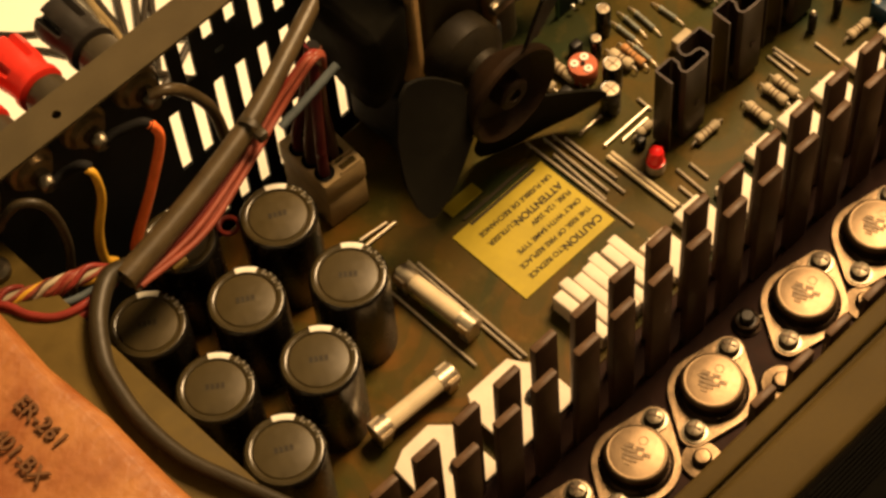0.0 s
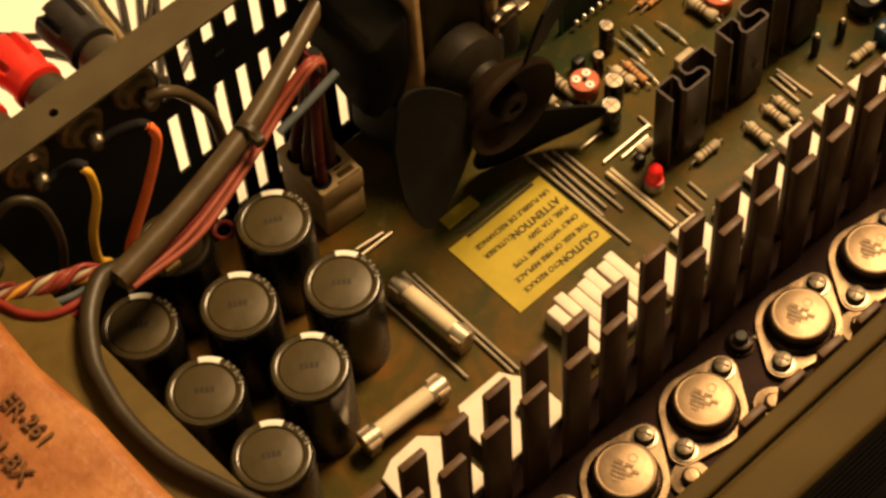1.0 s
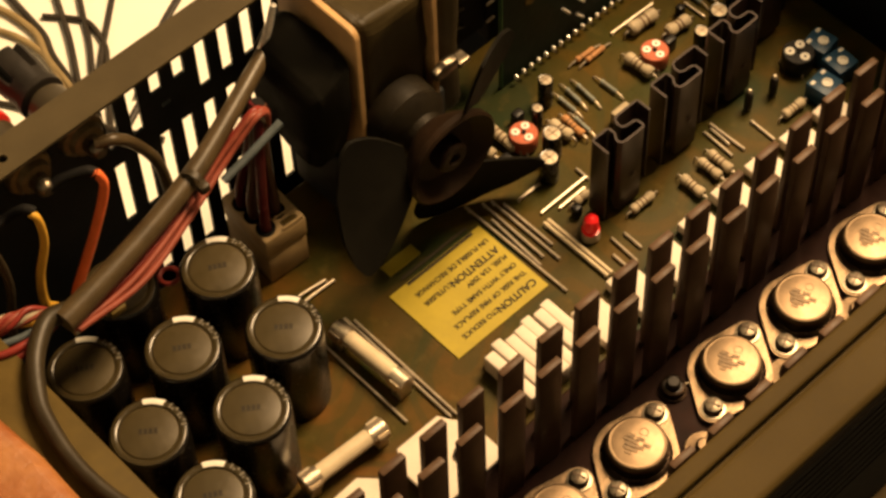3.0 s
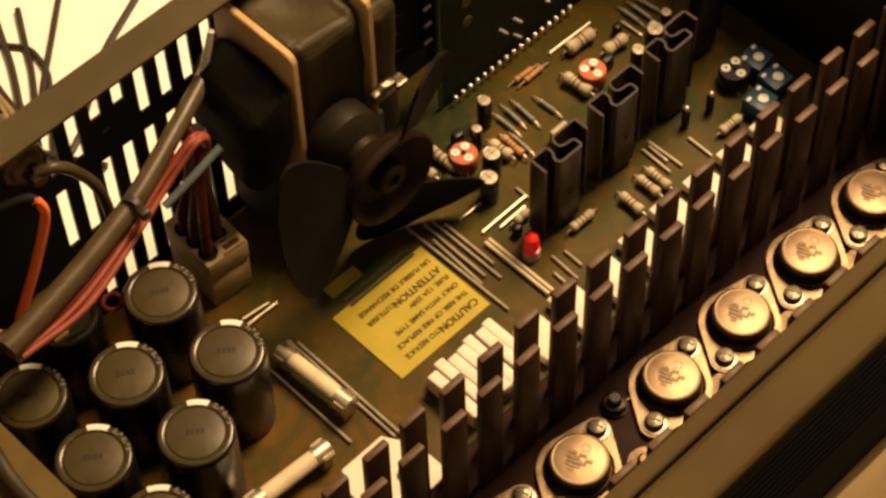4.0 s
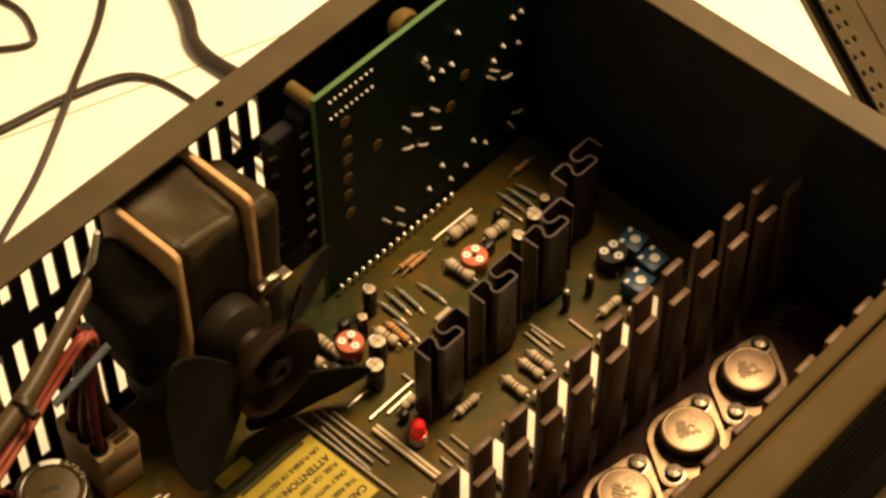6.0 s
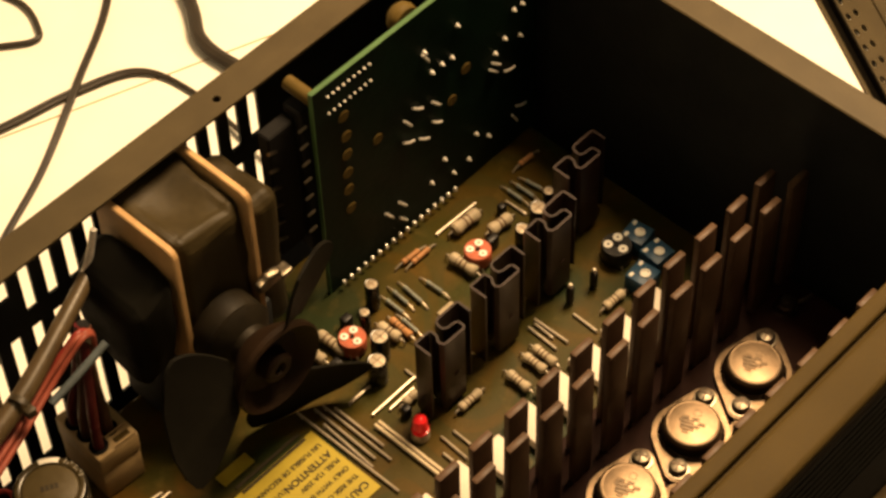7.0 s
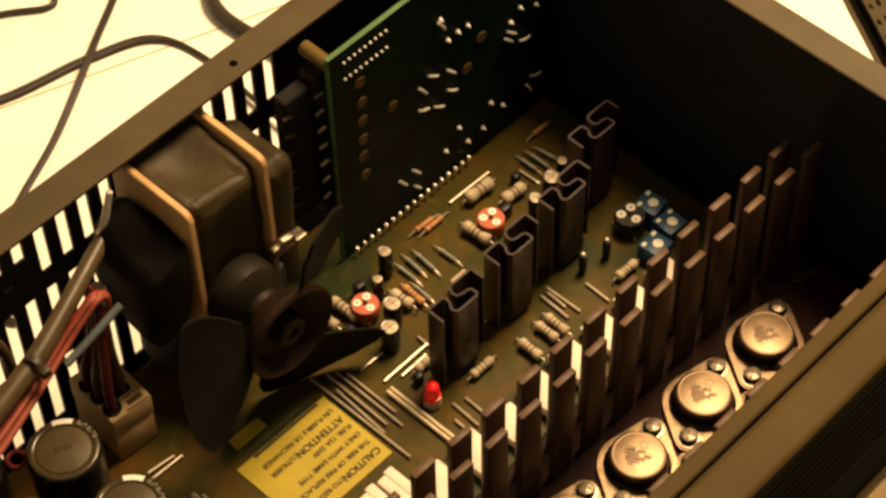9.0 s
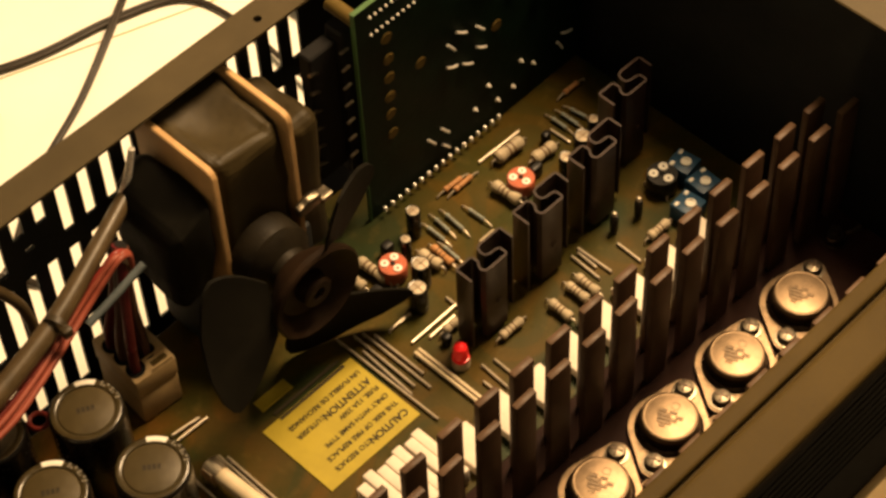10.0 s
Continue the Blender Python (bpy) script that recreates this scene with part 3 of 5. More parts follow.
first = None
for x, y in ((-0.181, 0.118), (-0.1808, 0.0872), (-0.2075, 0.103), (-0.2062, 0.0726), (-0.2330, 0.0876), (-0.2328, 0.0584), (-0.2330, 0.1178), (-0.2075, 0.1335)):
    m = pose(x, y, 0, 0, 0, random.uniform(-40, -22))
    if first is None:
        first = capacitor()
        first.matrix_basis = m
    else:
        copy_thing(first, m)

# ---- warning label ----
bm = bmesh.new()
box(bm, -0.1354, -0.0953, 0.0595, 0.0922, 0.0002, 0.00045)
label = tagged(part("warning_label", bm, "label", smooth=False), "yellow paper caution label with black text on the board", "label")
y = 0.0650
for head, text in (("CAUTION:", "TO REDUCE"), ("", "THE RISK OF FIRE REPLACE"), ("", "ONLY WITH SAME TYPE"), ("", "FUSE. 12A 250V"), ("ATTENTION:", "UTILISER"), ("", "UN FUSIBLE DE RECHANGE")):
    x = -0.0972
    if head:
        lettering("heading", head, 0.0037, pose(x, y, 0.0006, 0, 0, 180), "print", label, bold=0.00007)
        x -= 0.0022 * len(head)
    lettering("text", text, 0.0026, pose(x, y, 0.0006, 0, 0, 180), "print", label, bold=0.00003)
    y += 0.0044
for k in range(2):
    bm = bmesh.new()
    box(bm, -0.128, -0.099, y - 0.0005 + k * 0.003, y + 0.0006 + k * 0.003, 0.0004, 0.0006)
    part("text_bar", bm, "print", label, smooth=False)
bm = bmesh.new()
box(bm, -0.1300, -0.1165, 0.0975, 0.1025, 0.0002, 0.0009, 0.0002, 1)
tagged(part("yellow_sticker", bm, "label"), "small yellow paper sticker on the board", "label")

# ---- plug-in card ----
card = thing("vertical_card", (0, 0, 0), "dark green circuit card standing upright, solder side out", "circuit card")
bm = bmesh.new()
box(bm, -0.0493, 0.0590, 0.1280, 0.1296, 0.0005, 0.1035)
part("board", bm, "card", card, smooth=False)
bm = bmesh.new()
box(bm, -0.0496, 0.0590, 0.1279, 0.1297, 0.1035, 0.1039)
box(bm, -0.0497, -0.0493, 0.1279, 0.1297, 0.0005, 0.1035)
part("board_edge", bm, "cardedge", card, smooth=False)
bm = bmesh.new()
lathe(bm, [(0, -0.001), (0.0007, -0.001), (0.0008, 0.0004), (0.0005, 0.0010), (0, 0.0012)], 10)
pin = part("pin", bm, "solder", card)
pin.matrix_basis = pose(-0.0446, 0.1262, 0.004)
for k in range(1, 17):
    share("pin", pin, pose(-0.0446 + k * 0.003588, 0.1262, 0.004), card)
bm = bmesh.new()
lathe(bm, [(0.0010, 0), (0.0007, 0.0005), (0.0003, 0.0014), (0, 0.0018)], 10, (0, 0, 0), (0, -1, 0))
joint = part("solder_joint", bm, "solder", card)
joint.matrix_basis = pose(0.0178, 0.1279, 0.0843)
JOINTS = ((0.0015, 0.084), (0.0147, 0.0711), (0.0097, 0.0718), (0.0048, 0.0715), (0.0365, 0.0558), (0.0415, 0.0595), (0.0497, 0.055), (0.0463, 0.0701), (0.0506, 0.0701), (0.0262, 0.0219), (0.0326, 0.0156), (0.0095, 0.0224), (0.022, 0.0117), (0.014, 0.0111), (0.0025, 0.0155))
for x, z in JOINTS:
    share("solder_joint", joint, pose(x, 0.1279, z), card)
for k in range(9):
    for z in (0.0984, 0.0905):
        share("solder_joint", joint, pose(-0.0430 + k * 0.0024, 0.1279, z) @ Matrix.Scale(0.55, 4), card)
bm = bmesh.new()
sweep(bm, [(-0.0022, -0.0006, 0.0016), (0, -0.0012, 0), (0.0024, -0.0007, -0.0019)], 0.00055, 8, 3)
lead = part("bent_lead", bm, "solder", card)
lead.matrix_basis = pose(-0.0034, 0.1279, 0.0606)
for k, (x, z) in enumerate(((0.0057, 0.0556), (-0.0084, 0.057), (0.0058, 0.046), (-0.0085, 0.0475), (-0.0009, 0.0429), (-0.013, 0.0181), (-0.0198, 0.0177), (-0.013, 0.0097), (0.0497, 0.0188), (0.0463, 0.0143), (0.0365, 0.0510), (0.0432, 0.0428), (0.035, 0.0484), (0.0015, 0.0815))):
    share("bent_lead", lead, pose(x, 0.1279, z, 0, random.uniform(-25, 25), 0), card)
bm = bmesh.new()
lathe(bm, [(0, 0.0003), (0.0021, 0.0003), (0.0024, 0), (0.0024, -0.0002)], 16, (0, 0, 0), (0, -1, 0))
pad = part("pad", bm, "olive", card)
pad.matrix_basis = pose(-0.0222, 0.1279, 0.06)
for x, z in ((0.0143, 0.0495), (0.0217, 0.0598), (-0.0366, 0.0836), (-0.0362, 0.0734), (-0.0365, 0.0644), (-0.0368, 0.0552), (-0.0371, 0.0468), (-0.0367, 0.0366)):
    share("pad", pad, pose(x, 0.1279, z), card)
# parts on its far side that stick out past the edges
bm = bmesh.new()
lathe(bm, [(0, 0), (0.0026, 0), (0.0026, 0.012), (0, 0.012)], 16, (-0.0470, 0.1300, 0.0985), (0, 1, 0))
part("spacer", bm, "olive", card, "tan spacer")
bm = bmesh.new()
lathe(bm, [(0, 0), (0.0050, 0.0), (0.0056, 0.0008), (0.0058, 0.0024), (0.0052, 0.0044), (0.0034, 0.0060), (0, 0.0066)], 28, (-0.0035, 0.1302, 0.1010), (0, 1, 0))
part("round_component", bm, "olive", card, "olive domed component")
for k in range(7):
    bm = bmesh.new()
    box(bm, -0.0545, -0.0505, 0.1300, 0.1310, 0.088 - k * 0.0085, 0.0890 - k * 0.0085, 0.0003, 1)
    part("connector_pin", bm, "screw", card)
bm = bmesh.new()
box(bm, -0.0520, -0.0440, 0.1318, 0.1400, 0.024, 0.094, 0.0006, 1)
part("edge_connector", bm, "dark", card)
bm = bmesh.new()
box(bm, -0.0640, -0.0521, 0.1345, 0.1400, 0.030, 0.090, 0.0006, 1)
part("header", bm, "dark", card)
for k in range(6):
    bm = bmesh.new()
    sweep(bm, [(-0.0655, 0.1335, 0.0850 - k * 0.0088), (-0.0632, 0.1338, 0.0838 - k * 0.0088), (-0.0610, 0.1346, 0.0820 - k * 0.0088)], 0.0006, 6, 3)
    part("connector_pin", bm, "screw", card)

# ---- fan with its motor ----
fan = thing("cooling_fan", (0, 0, 0), "dark cooling fan with taped motor coil and tan bobbin flanges", "fan")
for x in (-0.1178, -0.0866):
    bm = bmesh.new()
    out = [(0.158, 0.030), (0.1208, 0.030), (0.1208, 0.0895), (0.1217, 0.0918), (0.1240, 0.0928), (0.158, 0.0928)]
    a = [bm.verts.new((x, q, z)) for q, z in out]
    b = [bm.verts.new((x + 0.0024, q, z)) for q, z in out]
    bm.faces.new(a)
    bm.faces.new(b[::-1])
    for k in range(len(out)):
        bm.faces.new((a[k], b[k], b[(k + 1) % len(out)], a[(k + 1) % len(out)]))
    bmesh.ops.recalc_face_normals(bm, faces=bm.faces)
    bmesh.ops.bevel(bm, geom=bm.edges[:], offset=0.0004, segments=1, affect="EDGES")
    part("bobbin_flange", bm, "bobbin", fan, "tan fibre bobbin flange")


def lump(bm, x0, x1, y0, y1, z0, z1, bevel, wob, seed):
    """A soft wrapped block with creased, uneven faces."""
    box(bm, x0, x1, y0, y1, z0, z1, bevel, 4)
    bmesh.ops.subdivide_edges(bm, edges=bm.edges[:], cuts=3, use_grid_fill=True)
    c = Vector(((x0 + x1) / 2, (y0 + y1) / 2, (z0 + z1) / 2))
    for v in bm.verts:
        d = (v.co - c).normalized()
        v.co += d * wob * noise.noise(v.co * 60 + Vector((seed, 0, 0))) + d * wob * 0.4 * noise.noise(v.co * 190 + Vector((seed, 5, 0)))
    return bm


bm = bmesh.new()
lump(bm, -0.1152, -0.0868, 0.1222, 0.1584, 0.032, 0.0924, 0.006, 0.0034, 1)
for v in bm.verts:
    u = (v.co.x + 0.101) / 0.0142
    if v.co.z > 0.08:
        v.co.z -= 0.0030 * (1 - u * u) * min(max((0.159 - v.co.y) / 0.02, 0), 1) + 0.0022 * math.exp(-((u + 1.2 - (0.157 - v.co.y) * 60) * 3) ** 2)
    elif v.co.y < 0.13:
        v.co.y += 0.0025 * (1 - u * u)
part("winding", bm, "tape", fan, limit=3, label="black tape-wrapped winding")
bm = bmesh.new()
lump(bm, -0.1360, -0.1182, 0.1210, 0.1540, 0.036, 0.0825, 0.006, 0.003, 2)
for v in bm.verts:
    if v.co.z > 0.05:
        v.co.z -= max(-0.1215 - v.co.x, 0) * 0.55
part("coil_cover", bm, "fan", fan, limit=3)
bm = bmesh.new()
lump(bm, -0.0840, -0.0700, 0.1240, 0.1540, 0.014, 0.0790, 0.005, 0.002, 3)
part("coil_cover", bm, "tape", fan, limit=3)
HUB = Vector((-0.1035, 0.094, 0.0437))
bm = bmesh.new()
lathe(bm, [(0, 0.0116), (0.0070, 0.0116), (0.0078, 0.0145), (0.0112, 0.0165), (0.0130, 0.0185), (0.0124, 0.0200), (0.0130, 0.0215), (0.0128, 0.028), (0, 0.028)], 40, HUB, (0, 1, 0))
part("motor_bell", bm, "bell", fan)
bm = bmesh.new()
lathe(bm, [(0.0020, 0.0020), (0.0024, -0.0005), (0.0048, -0.0005), (0.0056, 0.0004), (0.0060, 0.0048), (0.0118, 0.0046), (0.0162, 0.0002), (0.0170, -0.0008), (0.0178, 0.0), (0.0176, 0.0022), (0.0128, 0.0078), (0.0085, 0.0115), (0, 0.0115)], 48, HUB, (0, 1, 0))
part("hub", bm, "fanhub", fan, "brown cup-shaped fan hub")
bm = bmesh.new()
sweep(bm, [HUB + Vector((0, 0.0012, 0)), HUB + Vector((0, 0.03, 0))], 0.0022, 12)
part("shaft", bm, "screw", fan)


def blade(angle):
    """A broad twisted paddle, from the hub outwards."""
    bm = bmesh.new()
    rows = []
    n, k = 12, 9
    for i in range(n + 1):
        s = i / n
        r = 0.0165 + 0.0270 * s
        half = (0.0090 + 0.014 * math.sin(min(s * 1.25, 1) * math.pi / 2)) * (1 if s < 0.72 else math.sqrt(max(1 - ((s - 0.72) / 0.30) ** 2, 0.02)))
        row = []
        for j in range(k + 1):
            w = (j / k * 2 - 1) * half
            row.append(Vector((r, 0.004 - 0.40 * w - 0.05 * w * w / half, w * 0.92 + 0.006 * s)))
        rows.append(row)
    rot = Matrix.Rotation(-angle, 3, "Y")
    top = [[bm.verts.new(HUB + rot @ v) for v in row] for row in rows]
    bot = [[bm.verts.new(HUB + rot @ (v + Vector((0, 0.0013, 0)))) for v in row] for row in rows]
    for g in (top, bot):
        for i in range(n):
            for j in range(k):
                bm.faces.new((g[i][j], g[i + 1][j], g[i + 1][j + 1], g[i][j + 1]))
    edge = [(i, 0) for i in range(n + 1)] + [(n, j) for j in range(1, k + 1)] + [(i, k) for i in range(n - 1, -1, -1)] + [(0, j) for j in range(k - 1, 0, -1)]
    for (a, b), (c, d) in zip(edge, edge[1:] + edge[:1]):
        bm.faces.new((top[a][b], top[c][d], bot[c][d], bot[a][b]))
    bmesh.ops.recalc_face_normals(bm, faces=bm.faces)
    part("blade", bm, "fan", fan, "dusty dark plastic blade")


for deg in (166, 46, 286):
    blade(math.radians(deg))
bm = bmesh.new()
lump(bm, -0.0900, -0.0790, 0.1165, 0.1200, 0.0480, 0.0525, 0.0012, 0.0022, 9)
lump(bm, -0.0800, -0.0745, 0.1160, 0.1215, 0.0475, 0.0500, 0.0008, 0.0010, 4)
part("bracket", bm, "screw", fan, "bright metal motor bracket")
bm = bmesh.new()
box(bm, -0.125, -0.080, 0.1225, 0.150, 0.0005, 0.0330, 0.002, 2)
part("motor_core", bm, "black", fan)

# ---- transformer ----
tr = thing("power_transformer", (0, 0, 0), "large power transformer wrapped in orange-brown paper", "transformer")
bm = bmesh.new()
box(bm, -0.330, -0.2502, 0.030, 0.1572, -0.0298, 0.0615, 0.0008, 2)
part("core", bm, "olive", tr, "olive-tan painted laminated core")
bm = bmesh.new()
lump(bm, -0.335, -0.2680, 0.026, 0.1380, 0.0600, 0.0780, 0.006, 0.0018, 7)
for v in bm.verts:
    if v.co.x > -0.30:
        v.co.x += 0.0026 * noise.noise(Vector((0, v.co.y * 70, 3.7))) + 0.0010 * noise.noise(Vector((2, v.co.y * 260, 1.1)))
wrap = part("paper_wrap", bm, "paper", tr, "orange-brown printed paper wrap", limit=3)
lettering("text", "ER-261", 0.0066, pose(-0.2848, 0.1020, 0.0793, 0, 0, -90), "textink", tr, 0.0004, 0.00009)
lettering("text", "401-BX", 0.0066, pose(-0.2952, 0.0988, 0.0793, 0, 0, -90), "textink", tr, 0.0004, 0.00009)

# ---- small finned heatsinks on the board ----
def small_heatsink():
    h = thing("clip_heatsink", (0, 0, 0), "brown-black folded sheet heatsink upright on the board", "heatsink", "row of folded heatsinks")
    line = [(0.0, 0.0), (0.0, 0.0065), (0.0003, 0.0071), (0.0064, 0.0071), (0.0072, 0.0064), (0.0072, 0.0040), (0.0060, 0.0026), (0.0056, 0.0012), (0.0063, -0.0001), (0.0077, -0.0004), (0.0155, -0.0004), (0.0161, 0.0002), (0.0161, 0.0026), (0.0150, 0.0034), (0.0120, 0.0036), (0.0106, 0.0044), (0.0104, 0.0062), (0.0112, 0.0080), (0.0126, 0.0086), (0.0214, 0.0086), (0.0220, 0.0080), (0.0220, 0.0028)]
    bm = bmesh.new()
    ribbon(bm, line, 0.0008, 0.003, 0.0390)
    bmesh.ops.recalc_face_normals(bm, faces=bm.faces)
    part("folded_sheet", bm, "hs", h)
    bm = bmesh.new()
    box(bm, 0.0080, 0.0150, 0.0006, 0.0032, 0.006, 0.022, 0.0004, 1)
    part("transistor_body", bm, "darkpart", h)
    for k in range(3):
        bm = bmesh.new()
        box(bm, 0.0090 + k * 0.0022, 0.0096 + k * 0.0022, 0.0016, 0.0021, 0.0, 0.007)
        part("leg", bm, "wire", h)
    bm = bmesh.new()
    lathe(bm, [(0.0012, 0), (0.0012, 0.0003), (0.0, 0.0004)], 14, (0.0115, -0.0010, 0.018), (0, -1, 0))
    part("rivet", bm, "hs", h)
    return h


first = None
for x, y in ((-0.0650, 0.0640), (-0.0356, 0.0665), (-0.0059, 0.0690), (0.0216, 0.0800)):
    if first is None:
        first = small_heatsink()
        first.matrix_basis = pose(x, y, 0)
    else:
        copy_thing(first, pose(x, y, 0, 0, 0, random.uniform(-1.5, 1.5)))


# ---- small components ----
def resistor(name, a, b, r, body, label, z=None, bands=3, group=""):
    """An axial resistor with end bulges, colour bands and bent leads, between two points of the board."""
    z = r + 0.0008 if z is None else z
    a, b = Vector((*a, z)), Vector((*b, z))
    d = (b - a).normalized()
    n = (b - a).length
    t = thing(name, (0, 0, 0), label, "resistor", group)
    bm = bmesh.new()
    lathe(bm, [(0, 0), (r * 0.75, 0), (r, r * 0.35), (r, r * 1.1), (r * 0.86, r * 1.5), (r * 0.86, n - r * 1.5), (r, n - r * 1.1), (r, n - r * 0.35), (r * 0.75, n), (0, n)], 18, a, d)
    part("body", bm, body, t)
    for k in range(bands):
        s = n * (0.27 + 0.17 * k)
        bm = bmesh.new()
        lathe(bm, [(r * 0.80, -r * 0.16), (r * 0.90, -r * 0.16), (r * 0.90, r * 0.16), (r * 0.80, r * 0.16)], 18, a + d * s, d)
        part("band", bm, "band", t)
    for q, s in ((a, -1), (b, 1)):
        e = q + d * s * (0.0022 if r > 0.0012 else 0.0034)
        bm = bmesh.new()
        sweep(bm, [q - d * s * 0.0004, q + d * s * 0.0014, e + Vector((0, 0, -0.0008)), Vector((e.x, e.y, 0.0))], 0.00032, 6, 3)
        part("lead", bm, "wire", t)
    return t


BEIGE = "beige axial resistor with colour bands on the board"
for a, b, r in (((-0.0661, 0.1175), (-0.0654, 0.1050), 0.0022), ((-0.0494, 0.1045), (-0.0487, 0.0955), 0.0021), ((-0.0560, 0.0602), (-0.0462, 0.0600), 0.0017), ((-0.0672, 0.0757), (-0.0610, 0.0757), 0.0018),
                ((-0.0343, 0.0578), (-0.0345, 0.0482), 0.0019), ((-0.0250, 0.0585), (-0.0250, 0.0492), 0.0018), ((-0.0202, 0.0585), (-0.0204, 0.0485), 0.0018),
                ((-0.0015, 0.1137), (0.0105, 0.1130), 0.0026), ((0.0072, 0.1040), (0.0170, 0.1030), 0.0024), ((-0.0106, 0.1065), (-0.0098, 0.0950), 0.0023), ((0.0092, 0.0516), (0.0185, 0.0512), 0.0018), ((-0.0732, 0.1140), (-0.0728, 0.1080), 0.0020)):
    resistor("axial_resistor", a, b, r, "resistor", BEIGE, group="beige resistors")
for a, b in (((-0.0444, 0.1035), (-0.0450, 0.0935)),):
    resistor("axial_resistor", a, b, 0.0015, "resistor_orange", "orange axial resistor with colour bands on the board")
for a, b in (((-0.0390, 0.1110), (-0.0392, 0.1030)), ((-0.0346, 0.1118), (-0.0352, 0.1045)), ((-0.0306, 0.1105), (-0.0314, 0.1015)), ((-0.0236, 0.1060), (-0.0234, 0.0990)), ((-0.0413, 0.1010), (-0.0418, 0.0935)), ((0.0308, 0.1120), (0.0308, 0.1040)), ((0.0346, 0.1110), (0.0354, 0.1045)), ((0.0268, 0.1130), (0.0268, 0.1060))):
    resistor("metal_film_resistor", a, b, 0.0008, "bluegrey", "small blue-grey film resistor on the board", group="blue-grey resistors", bands=2)
for a, b in (((-0.0235, 0.1181), (-0.0155, 0.1177)), ((-0.0211, 0.1155), (-0.0125, 0.1156)), ((0.0385, 0.1177), (0.0455, 0.1176))):
    resistor("diode", a, b, 0.0011, "resistor_orange", "small orange glass diode on the board", group="small diodes", bands=1)


def jumper(a, b, z=0.0011, r=0.00048, material="wire"):
    bm = bmesh.new()
    a, b = Vector((*a, 0)), Vector((*b, 0))
    d = (b - a).normalized() * 0.0006
    u = Vector((0, 0, z))
    sweep(bm, [a - Vector((0, 0, 0.0006)), a + d * 0.5 + u * 0.8, a + d * 2 + u, b - d * 2 + u, b - d * 0.5 + u * 0.8, b - Vector((0, 0, 0.0006))], r, 8, 3)
    return tagged(part("jumper_wire", bm, material), "bare tinned jumper wire soldered across the board", "wire", "bare jumper wires")


for x in (-0.0795, -0.0777):
    jumper((x, 0.0765), (x, 0.0490), 0.0014, 0.0007, "fuse")
for a, b in (((-0.0678, 0.0580), (-0.0684, 0.0455)), ((-0.0633, 0.0565), (-0.0635, 0.0485)), ((-0.0722, 0.0530), (-0.0723, 0.0440)),
             ((-0.0767, 0.0811), (-0.0565, 0.0812)), ((-0.0717, 0.0782), (-0.0594, 0.0784)), ((-0.0142, 0.0665), (-0.0148, 0.0530)), ((-0.0116, 0.0660), (-0.0120, 0.0570)), ((-0.0102, 0.0672), (-0.0099, 0.0520)), ((0.0006, 0.0586), (0.0003, 0.0475)),
             ((-0.0053, 0.1184), (0.0143, 0.1179)), ((0.0228, 0.1105), (0.0231, 0.1008)), ((-0.1629, 0.0925), (-0.1631, 0.0555)), ((-0.1515, 0.0935), (-0.1520, 0.0478)), ((-0.1498, 0.0910), (-0.1500, 0.0470)),
             ((-0.0908, 0.0900), (-0.0920, 0.0670)), ((-0.0857, 0.0950), (-0.0858, 0.0650)), ((-0.0885, 0.0965), (-0.0890, 0.0690)), ((-0.0935, 0.0985), (-0.0930, 0.0555)), ((-0.0835, 0.0920), (-0.0835, 0.0700)), ((-0.1568, 0.1097), (-0.1439, 0.1093)), ((-0.1567, 0.1125), (-0.1459, 0.1112)), ((-0.0690, 0.0900), (-0.0790, 0.0900)), ((-0.0560, 0.0860), (-0.0561, 0.0800)), ((-0.0902, 0.1088), (-0.0787, 0.1093)), ((-0.0903, 0.1056), (-0.0778, 0.1048))):
    jumper(a, b)


def small_cap(x, y, r, h, label="small black can capacitor with silver top on the board"):
    t = thing("small_capacitor", (x, y, 0), label, "capacitor", "small can capacitors")
    bm = bmesh.new()
    lathe(bm, [(0, 0.0004), (r * 0.94, 0.0004), (r, 0.0010), (r, h - 0.0007), (r * 0.93, h), (r * 0.80, h - 0.0001)], 28)
    part("sleeve", bm, "sleeve", t)
    bm = bmesh.new()
    lathe(bm, [(r * 0.84, h - 0.0003), (r * 0.80, h + 0.0001), (0, h + 0.0002)], 28)
    top = part("can_top", bm, "smalltop", t, "silver vented top")
    bm = bmesh.new()
    for g in (0, 1):
        box(bm, -r * (0.7 if g else 0.06), r * (0.7 if g else 0.06), -r * (0.06 if g else 0.7), r * (0.06 if g else 0.7), h + 0.00012, h + 0.00026)
    part("score", bm, "ink", top, smooth=False)
    return t


for x, y, r, h in ((-0.0572, 0.0962, 0.0034, 0.012), (-0.0650, 0.0898, 0.0034, 0.012), (-0.0528, 0.1078, 0.0020, 0.011), (-0.0437, 0.1131, 0.0026, 0.0135), (0.0222, 0.0942, 0.0034, 0.011), (0.0112, 0.0920, 0.0027, 0.011), (0.0305, 0.0966, 0.0022, 0.011)):
    small_cap(x, y, r, h)


